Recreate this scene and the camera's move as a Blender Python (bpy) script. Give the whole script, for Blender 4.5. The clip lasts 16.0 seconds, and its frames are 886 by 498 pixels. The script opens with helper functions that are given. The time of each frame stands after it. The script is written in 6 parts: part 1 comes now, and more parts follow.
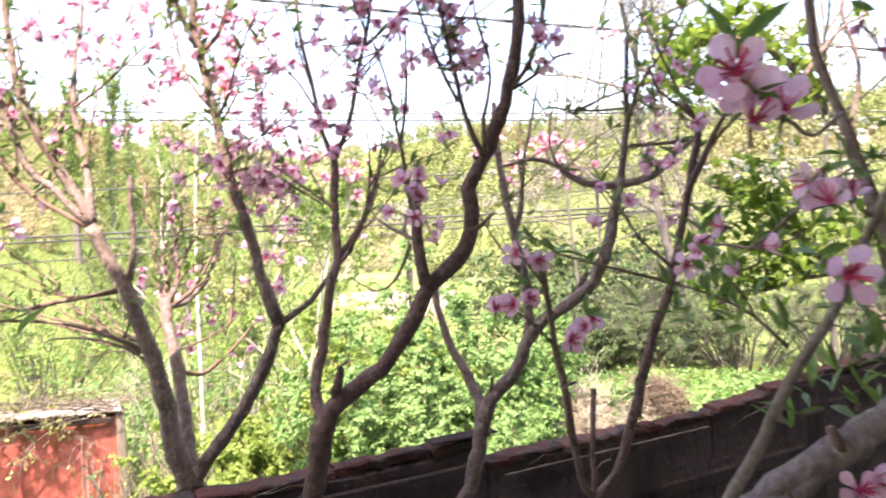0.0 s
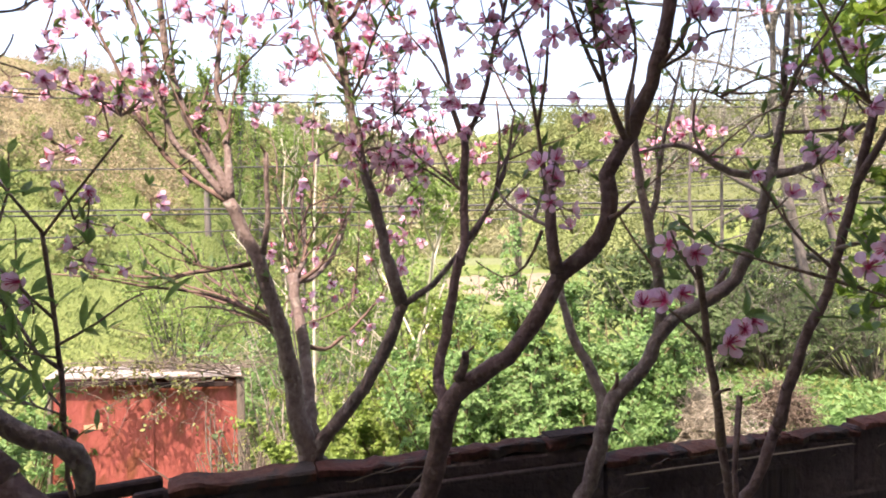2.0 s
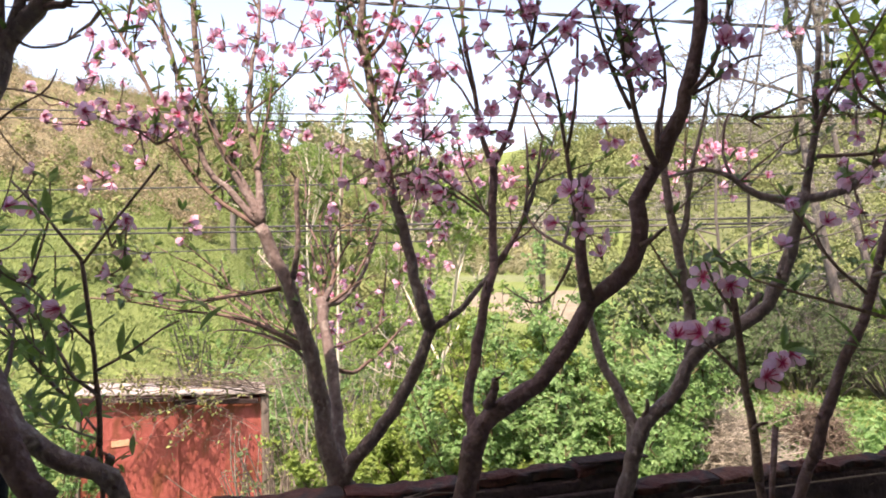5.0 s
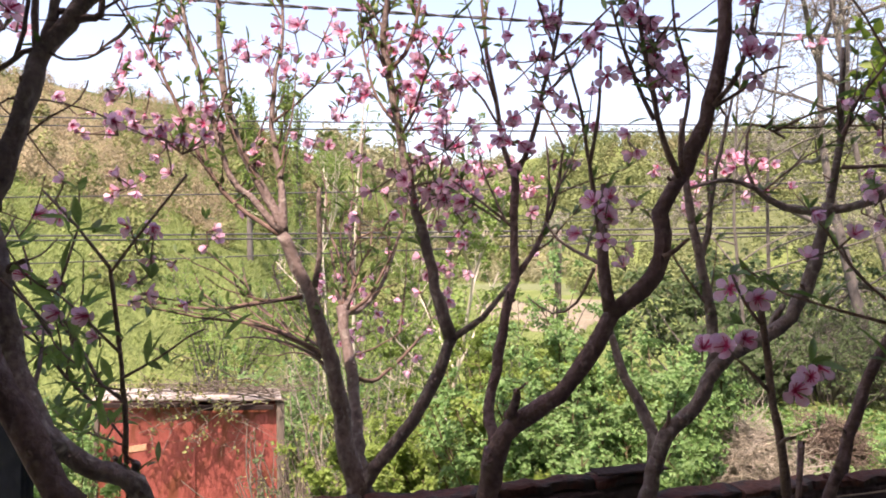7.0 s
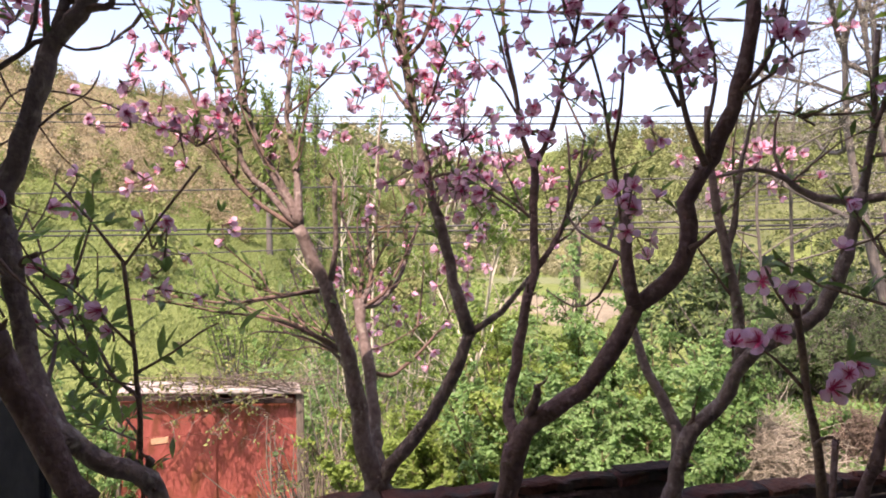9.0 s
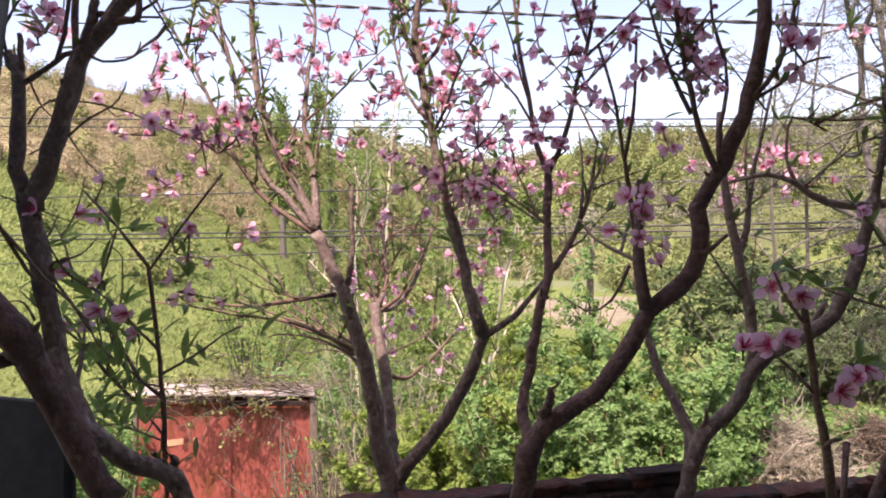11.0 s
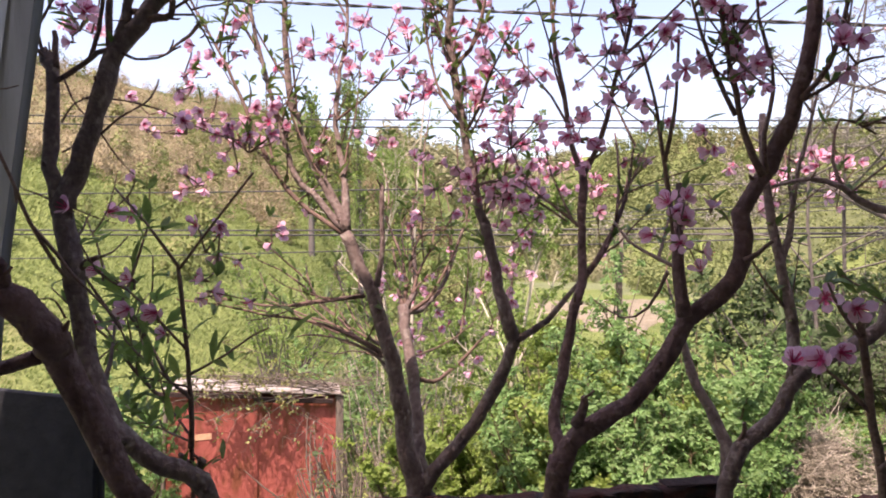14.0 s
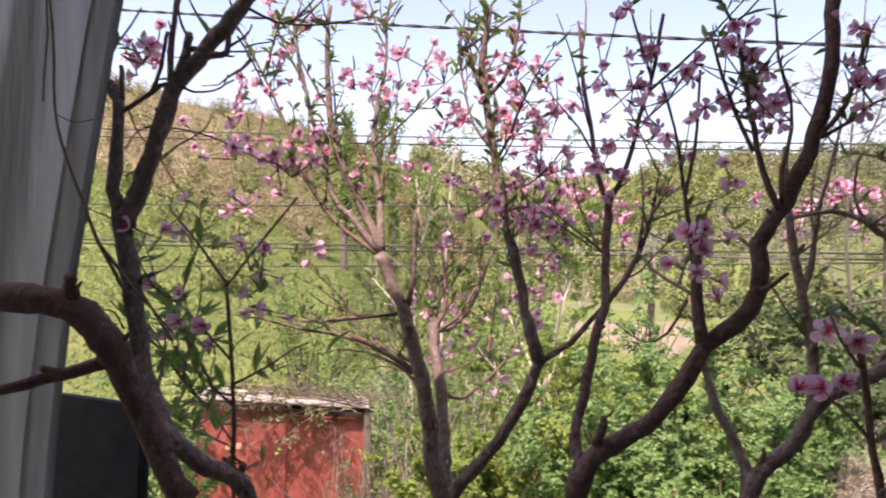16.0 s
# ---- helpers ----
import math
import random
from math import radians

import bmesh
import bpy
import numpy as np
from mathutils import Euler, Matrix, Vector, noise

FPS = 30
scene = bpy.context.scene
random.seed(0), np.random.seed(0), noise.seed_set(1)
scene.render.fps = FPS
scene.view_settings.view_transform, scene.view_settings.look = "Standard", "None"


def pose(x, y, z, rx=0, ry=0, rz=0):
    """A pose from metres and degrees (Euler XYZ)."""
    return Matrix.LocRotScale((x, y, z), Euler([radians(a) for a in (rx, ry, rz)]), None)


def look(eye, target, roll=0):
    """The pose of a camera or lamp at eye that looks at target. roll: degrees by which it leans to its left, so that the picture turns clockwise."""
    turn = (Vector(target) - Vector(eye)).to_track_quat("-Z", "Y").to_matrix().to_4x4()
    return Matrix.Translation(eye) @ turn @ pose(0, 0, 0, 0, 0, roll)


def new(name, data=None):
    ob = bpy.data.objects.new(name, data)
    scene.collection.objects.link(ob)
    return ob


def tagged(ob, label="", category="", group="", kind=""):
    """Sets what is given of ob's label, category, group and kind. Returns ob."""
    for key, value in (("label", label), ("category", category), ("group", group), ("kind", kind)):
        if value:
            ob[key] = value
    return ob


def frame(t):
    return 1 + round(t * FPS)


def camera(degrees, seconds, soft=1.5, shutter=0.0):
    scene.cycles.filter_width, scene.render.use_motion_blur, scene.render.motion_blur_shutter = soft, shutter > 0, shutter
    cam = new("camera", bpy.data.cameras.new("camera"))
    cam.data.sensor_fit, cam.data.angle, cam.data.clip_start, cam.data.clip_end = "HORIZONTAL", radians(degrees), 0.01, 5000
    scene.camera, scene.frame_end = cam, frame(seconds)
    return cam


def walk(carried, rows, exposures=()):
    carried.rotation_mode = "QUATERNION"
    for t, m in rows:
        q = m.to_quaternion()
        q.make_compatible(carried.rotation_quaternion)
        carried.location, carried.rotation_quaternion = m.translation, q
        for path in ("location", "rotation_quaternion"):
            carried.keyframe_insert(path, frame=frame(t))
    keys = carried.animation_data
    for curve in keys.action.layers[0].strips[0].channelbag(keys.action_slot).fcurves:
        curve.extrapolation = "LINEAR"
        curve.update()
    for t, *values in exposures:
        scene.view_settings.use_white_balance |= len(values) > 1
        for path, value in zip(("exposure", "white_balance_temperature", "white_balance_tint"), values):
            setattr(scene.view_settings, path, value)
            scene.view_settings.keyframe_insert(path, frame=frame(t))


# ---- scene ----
cam = camera(66.1, 16.0, soft=1.85, shutter=0.5)
PATH = [
    (0, (0.038, 0.081, 4.022), (-0.014, 2.08, 3.999), -2.4),
    (0.5, (0.017, 0.109, 4.021), (-0.162, 2.1, 3.97), 0.0),
    (1, (0.013, 0.118, 4.02), (-0.251, 2.1, 3.956), -0.5),
    (1.5, (0.007, 0.116, 4.02), (-0.316, 2.089, 3.953), -0.1),
    (2, (0.004, 0.109, 4.022), (-0.363, 2.074, 3.963), -0.1),
    (2.5, (0.008, 0.098, 4.028), (-0.35, 2.066, 4.008), -0.3),
    (3, (0.009, 0.102, 4.027), (-0.356, 2.069, 3.993), -0.4),
    (3.5, (0.005, 0.102, 4.031), (-0.364, 2.068, 4.02), -0.1),
    (4, (0.001, 0.104, 4.032), (-0.387, 2.066, 4.023), -0.3),
    (6.3, (-0.01, 0.099, 4.039), (-0.481, 2.043, 4.037), 0.3),
    (6.5, (-0.011, 0.096, 4.037), (-0.483, 2.04, 4.048), 0.2),
    (7, (-0.013, 0.098, 4.038), (-0.489, 2.04, 4.052), 0.2),
    (7.5, (-0.02, 0.102, 4.036), (-0.524, 2.038, 4.048), 0.3),
    (8, (-0.022, 0.108, 4.038), (-0.535, 2.041, 4.063), 0.3),
    (8.5, (-0.021, 0.113, 4.039), (-0.534, 2.046, 4.054), 0.6),
    (9, (-0.018, 0.12, 4.036), (-0.546, 2.049, 4.032), 0.0),
    (9.2, (-0.019, 0.118, 4.036), (-0.552, 2.046, 4.03), 0.1),
    (11.5, (-0.016, 0.1, 4.041), (-0.597, 2.014, 4.058), 0.1),
    (12, (-0.017, 0.101, 4.044), (-0.619, 2.008, 4.078), 0.4),
    (12.5, (-0.018, 0.103, 4.044), (-0.622, 2.009, 4.075), 0.3),
    (13, (-0.023, 0.111, 4.045), (-0.633, 2.015, 4.071), 0.8),
    (13.5, (-0.026, 0.116, 4.044), (-0.659, 2.013, 4.062), 0.5),
    (14, (-0.028, 0.118, 4.042), (-0.668, 2.013, 4.047), 0.8),
    (14.5, (-0.013, 0.077, 4.051), (-0.691, 1.958, 4.103), 1.6),
    (15, (-0.012, 0.081, 4.052), (-0.695, 1.96, 4.104), 1.5),
    (15.5, (-0.01, 0.081, 4.053), (-0.657, 1.973, 4.107), 3.5),
    (16, (-0.008, 0.068, 4.051), (-0.735, 1.93, 4.102), 2.1),
]
walk(cam, [(t, look(eye, target, roll)) for t, eye, target, roll in PATH],
     exposures=[(0.0, 2.3, 7120, 21), (0.6, 1.97, 7120, 22), (1.5, 1.65, 7120, 23), (2.5, 1.48, 7120, 24), (4.0, 1.37, 7120, 24), (7.0, 1.2, 7120, 28), (9.0, 1.12, 7100, 30), (16.0, 1.05, 7060, 32)])

# ---- world and sun ----
SUN_WAY = Vector((-0.10, -0.50, 0.86)).normalized()   # from the ground towards the sun, behind the house
world = bpy.data.worlds.new("sky")
world.use_nodes = True
scene.world = world
wn = world.node_tree.nodes
sky = wn.new("ShaderNodeTexSky")
sky.sky_type, sky.sun_disc = "NISHITA", False
sky.sun_elevation = math.asin(SUN_WAY.z)
sky.sun_rotation = math.atan2(SUN_WAY.x, SUN_WAY.y)
sky.air_density, sky.dust_density, sky.ozone_density = 1.1, 3.0, 0.6
world.node_tree.links.new(sky.outputs[0], wn["Background"].inputs[0])
wn["Background"].inputs[1].default_value = 0.19
sun = new("sun", bpy.data.lights.new("sun", "SUN"))
sun.data.energy, sun.data.angle, sun.data.color = 4.3, radians(0.55), (1.0, 0.91, 0.77)
sun.matrix_world = look(SUN_WAY * 50, (0, 0, 0))


# ---- materials ----
def mat(name, dark, light, scale=20.0, rough=0.8, bump=0.3, fine=4.0, third=None, third_scale=2.0, third_amount=0.5,
        metal=0.0, through_light=0.0, by_piece=0.0, by_island=0.0, stretch=(1, 1, 1)):
    """Two-scale noise between two colours, a third colour in patches, with bump; optional light through it and variation by piece."""
    m = bpy.data.materials.new(name)
    m.use_nodes = True
    nt = m.node_tree
    nd, lk = nt.nodes, nt.links
    bsdf = nd["Principled BSDF"]
    bsdf.inputs["Roughness"].default_value, bsdf.inputs["Metallic"].default_value = rough, metal
    bsdf.inputs["Specular IOR Level"].default_value = 0.5 if metal else max(0.06, 0.75 * (1 - rough))
    co = nd.new("ShaderNodeTexCoord")
    mp = nd.new("ShaderNodeMapping")
    mp.inputs["Scale"].default_value = stretch
    lk.new(co.outputs["Object"], mp.inputs[0])
    n1 = nd.new("ShaderNodeTexNoise")
    n1.inputs["Scale"].default_value, n1.inputs["Detail"].default_value, n1.inputs["Roughness"].default_value = scale, 8, 0.65
    n2 = nd.new("ShaderNodeTexNoise")
    n2.inputs["Scale"].default_value, n2.inputs["Detail"].default_value = scale * fine, 4
    lk.new(mp.outputs[0], n1.inputs[0]), lk.new(mp.outputs[0], n2.inputs[0])
    mixn = nd.new("ShaderNodeMath")
    mixn.operation = "MULTIPLY_ADD"
    mixn.inputs[1].default_value = 0.4
    lk.new(n2.outputs[0], mixn.inputs[0])
    half = nd.new("ShaderNodeMath")
    half.operation = "MULTIPLY"
    half.inputs[1].default_value = 0.6
    lk.new(n1.outputs[0], half.inputs[0]), lk.new(half.outputs[0], mixn.inputs[2])
    ramp = nd.new("ShaderNodeMapRange")
    ramp.inputs["From Min"].default_value, ramp.inputs["From Max"].default_value = 0.33, 0.67
    lk.new(mixn.outputs[0], ramp.inputs[0])
    col = nd.new("ShaderNodeMix")
    col.data_type = "RGBA"
    col.inputs[6].default_value, col.inputs[7].default_value = (*dark, 1), (*light, 1)
    lk.new(ramp.outputs[0], col.inputs[0])
    out = col.outputs[2]
    if third:
        n3 = nd.new("ShaderNodeTexNoise")
        n3.inputs["Scale"].default_value, n3.inputs["Detail"].default_value = third_scale, 6
        lk.new(mp.outputs[0], n3.inputs[0])
        r3 = nd.new("ShaderNodeMapRange")
        r3.inputs["From Min"].default_value, r3.inputs["From Max"].default_value = 0.62 - 0.25 * third_amount, 0.72 - 0.2 * third_amount
        lk.new(n3.outputs[0], r3.inputs[0])
        c3 = nd.new("ShaderNodeMix")
        c3.data_type = "RGBA"
        c3.inputs[7].default_value = (*third, 1)
        lk.new(r3.outputs[0], c3.inputs[0]), lk.new(out, c3.inputs[6])
        out = c3.outputs[2]
    amount = max(by_piece, by_island)
    if amount:
        if by_piece:
            rnd = nd.new("ShaderNodeObjectInfo").outputs["Random"]
        else:
            rnd = nd.new("ShaderNodeNewGeometry").outputs["Random Per Island"]
        hsv = nd.new("ShaderNodeHueSaturation")
        for key, low, high in (("Value", 1 - amount, 1 + amount), ("Hue", 0.5 - 0.035 * amount, 0.5 + 0.035 * amount)):
            mr = nd.new("ShaderNodeMapRange")
            mr.inputs["To Min"].default_value, mr.inputs["To Max"].default_value = low, high
            if key == "Hue":
                wob = nd.new("ShaderNodeMath")
                wob.operation = "FRACT"
                mul = nd.new("ShaderNodeMath")
                mul.operation = "MULTIPLY"
                mul.inputs[1].default_value = 7.31
                lk.new(rnd, mul.inputs[0]), lk.new(mul.outputs[0], wob.inputs[0]), lk.new(wob.outputs[0], mr.inputs[0])
            else:
                lk.new(rnd, mr.inputs[0])
            lk.new(mr.outputs[0], hsv.inputs[key])
        lk.new(out, hsv.inputs["Color"])
        out = hsv.outputs[0]
    lk.new(out, bsdf.inputs["Base Color"])
    if bump:
        bp = nd.new("ShaderNodeBump")
        bp.inputs["Strength"].default_value, bp.inputs["Distance"].default_value = bump, 0.4 / scale
        lk.new(mixn.outputs[0], bp.inputs["Height"]), lk.new(bp.outputs[0], bsdf.inputs["Normal"])
    if through_light:
        tr = nd.new("ShaderNodeBsdfTranslucent")
        lk.new(out, tr.inputs[0])
        mx = nd.new("ShaderNodeMixShader")
        mx.inputs[0].default_value = through_light
        lk.new(bsdf.outputs[0], mx.inputs[1]), lk.new(tr.outputs[0], mx.inputs[2])
        lk.new(mx.outputs[0], nd["Material Output"].inputs[0])
    return m


BARK = mat("peach bark", (0.112, 0.080, 0.074), (0.240, 0.186, 0.170), 34, 0.75, 0.8, 4, third=(0.29, 0.25, 0.228), third_scale=70, third_amount=0.22, stretch=(1, 1, 0.8))
OLD_BARK = mat("old dark bark", (0.098, 0.060, 0.058), (0.196, 0.128, 0.122), 26, 0.8, 0.8, 4, third=(0.21, 0.148, 0.142), third_scale=75, third_amount=0.2, stretch=(1, 1, 0.9))
STEM = mat("brown-green shrub stem", (0.07, 0.06, 0.032), (0.16, 0.13, 0.075), 60, 0.8, 0.2)
TWIG = mat("young twig bark", (0.085, 0.05, 0.042), (0.22, 0.148, 0.122), 90, 0.7, 0.3)
CUT = mat("weathered cut wood", (0.16, 0.11, 0.08), (0.34, 0.26, 0.19), 120, 0.9, 0.4)
PETAL = mat("pink petal", (0.74, 0.38, 0.56), (0.88, 0.64, 0.78), 55, 0.6, 0.1, through_light=0.42, by_piece=0.14)
HEART = mat("crimson blossom heart", (0.40, 0.02, 0.10), (0.62, 0.08, 0.20), 200, 0.6, 0.0)
BUD = mat("dark pink bud", (0.60, 0.20, 0.37), (0.78, 0.42, 0.56), 120, 0.6, 0.0)
WHITE_PETAL = mat("white petal", (0.74, 0.72, 0.66), (0.86, 0.85, 0.82), 80, 0.6, 0.1, through_light=0.35)
YOUNG_LEAF = mat("young peach leaf", (0.08, 0.14, 0.035), (0.17, 0.255, 0.07), 60, 0.45, 0.2, through_light=0.38, by_island=0.3)
SAP_LEAF = mat("sapling leaf", (0.13, 0.22, 0.065), (0.23, 0.34, 0.10), 60, 0.5, 0.2, through_light=0.5, by_island=0.3)
LIME_LEAF = mat("yellow-green shrub leaf", (0.155, 0.240, 0.042), (0.265, 0.360, 0.09), 30, 0.5, 0.2, through_light=0.52, by_island=0.22)
GREEN_LEAF = mat("mid-green shrub leaf", (0.122, 0.245, 0.072), (0.222, 0.365, 0.132), 30, 0.48, 0.2, through_light=0.5, by_island=0.2)
VINE_LEAF = mat("first olive vine leaf", (0.13, 0.15, 0.045), (0.235, 0.245, 0.085), 30, 0.6, 0.2, through_light=0.12, by_island=0.35)
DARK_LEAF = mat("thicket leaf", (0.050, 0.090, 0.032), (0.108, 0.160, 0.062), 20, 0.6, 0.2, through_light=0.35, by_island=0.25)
PALE_LEAF = mat("pale spring bud leaf", (0.30, 0.29, 0.22), (0.52, 0.49, 0.42), 20, 0.6, 0.1, through_light=0.35, by_island=0.35)
PLUM_LEAF = mat("fresh plum leaf", (0.085, 0.155, 0.022), (0.20, 0.29, 0.05), 14, 0.5, 0.2, through_light=0.45, by_island=0.3)
POPLAR_LEAF = mat("poplar leaf", (0.125, 0.215, 0.05), (0.225, 0.325, 0.085), 5, 0.5, 0.1, through_light=0.45, by_island=0.25)
WOODS = mat("spring woodland", (0.14, 0.165, 0.066), (0.24, 0.26, 0.105), 0.4, 0.8, 0.2, through_light=0.25, by_island=0.13, third=(0.25, 0.205, 0.12), third_scale=0.04, third_amount=0.3)
HILL_WOODS = mat("green hill woodland", (0.128, 0.162, 0.064), (0.22, 0.25, 0.10), 0.3, 0.8, 0.2, through_light=0.25, by_island=0.12, third=(0.21, 0.19, 0.10), third_scale=0.03, third_amount=0.25)
# the haze over the valley notch is mixed into this leaf colour
HAZED_WOODS = mat("far woodland with haze in its colour", (0.21, 0.205, 0.118), (0.32, 0.31, 0.19), 0.3, 0.85, 0.2, through_light=0.25, by_island=0.12, third=(0.17, 0.20, 0.09), third_scale=0.04, third_amount=0.3)
# dark olive floor: shade under the far trees painted in
HILL_FLOOR = mat("woodland floor with tree shade in its colour", (0.075, 0.092, 0.042), (0.125, 0.14, 0.065), 0.2, 0.95, 0.4, 8)
SCRUBLAND = mat("bare brown hillside", (0.15, 0.132, 0.073), (0.235, 0.203, 0.123), 0.25, 0.95, 0.5, 9, third=(0.145, 0.165, 0.068), third_scale=0.12, third_amount=0.4)
SCRUB = mat("bare brown scrub", (0.26, 0.215, 0.135), (0.37, 0.315, 0.205), 0.6, 0.9, 0.2, through_light=0.3, by_island=0.1)
GRASS = mat("grass blades", (0.128, 0.180, 0.048), (0.205, 0.260, 0.092), 1.2, 0.6, 0.1, through_light=0.4, by_island=0.14)
GROUND = mat("grassy ground", (0.105, 0.148, 0.044), (0.17, 0.205, 0.072), 0.5, 0.95, 0.6, 12, third=(0.18, 0.16, 0.085), third_scale=0.06, third_amount=0.12)
SOIL = mat("pale dry field", (0.175, 0.15, 0.105), (0.25, 0.222, 0.16), 0.6, 0.95, 0.4, 8)
MEADOW = mat("fresh meadow", (0.11, 0.135, 0.066), (0.165, 0.188, 0.096), 0.4, 0.95, 0.4, 8)
DEAD = mat("dry canes", (0.23, 0.205, 0.165), (0.42, 0.385, 0.32), 6, 0.9, 0.2, by_island=0.3)
LITTER = mat("brown leaf litter", (0.10, 0.077, 0.062), (0.20, 0.155, 0.125), 8, 0.95, 0.3, by_island=0.35)
GREY_VINE = mat("grey dry vine", (0.085, 0.068, 0.055), (0.20, 0.168, 0.138), 12, 0.9, 0.2, by_island=0.3)
GREY_BARK = mat("grey bark", (0.085, 0.075, 0.068), (0.185, 0.168, 0.153), 14, 0.9, 0.7, 5, stretch=(1, 1, 0.3))
PALE_BARK = mat("pale bark", (0.32, 0.29, 0.22), (0.55, 0.51, 0.42), 18, 0.85, 0.5, 5, stretch=(1, 1, 0.4))
RED_PAINT = mat("rusty red-painted sheet steel", (0.25, 0.060, 0.050), (0.385, 0.110, 0.090), 2.2, 0.6, 0.25, 14, third=(0.185, 0.058, 0.034), third_scale=5, third_amount=0.45, stretch=(1, 1, 0.5))
BARE_RUST = mat("worn pale patch", (0.50, 0.26, 0.15), (0.66, 0.42, 0.28), 12, 0.7, 0.2)
SHEET = mat("weathered grey roofing sheet", (0.24, 0.215, 0.195), (0.42, 0.385, 0.35), 3, 0.85, 0.4, 10, third=(0.22, 0.175, 0.135), third_scale=6, third_amount=0.4)
DARK_STEEL = mat("blackened steel edge", (0.02, 0.015, 0.015), (0.055, 0.036, 0.032), 20, 0.9, 0.3)
TIMBER = mat("grey weathered timber", (0.09, 0.07, 0.06), (0.24, 0.20, 0.165), 18, 0.9, 0.6, 6, stretch=(1, 1, 0.12))
CONCRETE = mat("stained rendered concrete", (0.062, 0.047, 0.049), (0.115, 0.090, 0.091), 7, 0.92, 0.5, 9, third=(0.055, 0.041, 0.043), third_scale=3.5, third_amount=0.5)
TILE = mat("mossy terracotta", (0.052, 0.025, 0.020), (0.12, 0.053, 0.041), 22, 0.85, 0.6, 5, third=(0.046, 0.037, 0.034), third_scale=16, third_amount=0.5, by_piece=0.35)
CABLE = mat("black cable sheath", (0.02, 0.02, 0.024), (0.05, 0.05, 0.058), 40, 0.5, 0.1)
GREY_CABLE = mat("weathered grey cable", (0.03, 0.033, 0.036), (0.07, 0.075, 0.08), 40, 0.6, 0.1)
POST = mat("grey galvanised sheet", (0.19, 0.215, 0.245), (0.36, 0.39, 0.425), 8, 0.5, 0.25, 7, third=(0.12, 0.115, 0.115), third_scale=6, third_amount=0.45, stretch=(1, 1, 0.10))
# near-black zinc: the deep shade by the house is put into the colour
SHADED_PANEL = mat("dull zinc with deep shade in its colour", (0.014, 0.015, 0.019), (0.032, 0.034, 0.041), 5, 0.75, 0.2, 6)
PLASTER = mat("house plaster", (0.52, 0.46, 0.44), (0.66, 0.60, 0.58), 4, 0.9, 0.3, 9)
# for the dark posts and lath, and for the shadow band on the wall
TIMBER_AND_SHADE = mat("dark weathered timber and shadow band", (0.04, 0.031, 0.031), (0.075, 0.06, 0.058), 18, 0.9, 0.6, 6, stretch=(1, 1, 0.12))
SOFFIT = mat("weathered eave boards", (0.22, 0.18, 0.16), (0.36, 0.30, 0.27), 12, 0.9, 0.2, 6)
TERRACE = mat("grey concrete paving", (0.13, 0.115, 0.11), (0.22, 0.20, 0.19), 3, 0.95, 0.6, 9)


# ---- building helpers ----
def mesh_of(name, verts, faces, material, smooth=False):
    me = bpy.data.meshes.new(name)
    me.from_pydata([tuple(v) for v in verts], [], [tuple(f) for f in faces])
    for m in (material if isinstance(material, (list, tuple)) else [material]):
        me.materials.append(m)
    if smooth:
        me.polygons.foreach_set("use_smooth", [True] * len(me.polygons))
    me.update()
    return me


def quick_mesh(name, verts, tris, material, smooth=False):
    """Many triangles from arrays, fast."""
    verts, tris = np.asarray(verts, np.float32), np.asarray(tris, np.int32)
    me = bpy.data.meshes.new(name)
    me.vertices.add(len(verts))
    me.vertices.foreach_set("co", verts.ravel())
    me.loops.add(tris.size)
    me.loops.foreach_set("vertex_index", tris.ravel())
    me.polygons.add(len(tris))
    me.polygons.foreach_set("loop_start", np.arange(len(tris), dtype=np.int32) * 3)
    me.polygons.foreach_set("loop_total", np.full(len(tris), 3, np.int32))
    if smooth:
        me.polygons.foreach_set("use_smooth", np.ones(len(tris), bool))
    me.update(calc_edges=True)
    me.validate()
    me.materials.append(material)
    return me


def part(name, me, parent=None, label="", kind=""):
    ob = new(name, me)
    if parent is not None:
        ob.parent = parent
    return tagged(ob, label, kind=kind)


def thing(name, place, label, category, group="", kind=""):
    ob = new(name)
    ob.location = place
    ob.empty_display_size = 0.1
    return tagged(ob, label, category, group, kind)


def smooth_line(points, step):
    """A Catmull-Rom line through the points, sampled about every step metres."""
    p = [Vector(q) for q in points]
    p = [p[0] * 2 - p[1], *p, p[-1] * 2 - p[-2]]
    out = []
    for a, b, c, d in zip(p, p[1:], p[2:], p[3:]):
        n = max(2, int((c - b).length / step))
        for k in range(n):
            t = k / n
            out.append(0.5 * ((2 * b) + (c - a) * t + (2 * a - 5 * b + 4 * c - d) * t * t + (3 * b - a - 3 * c + d) * t ** 3))
    out.append(p[-2])
    return out


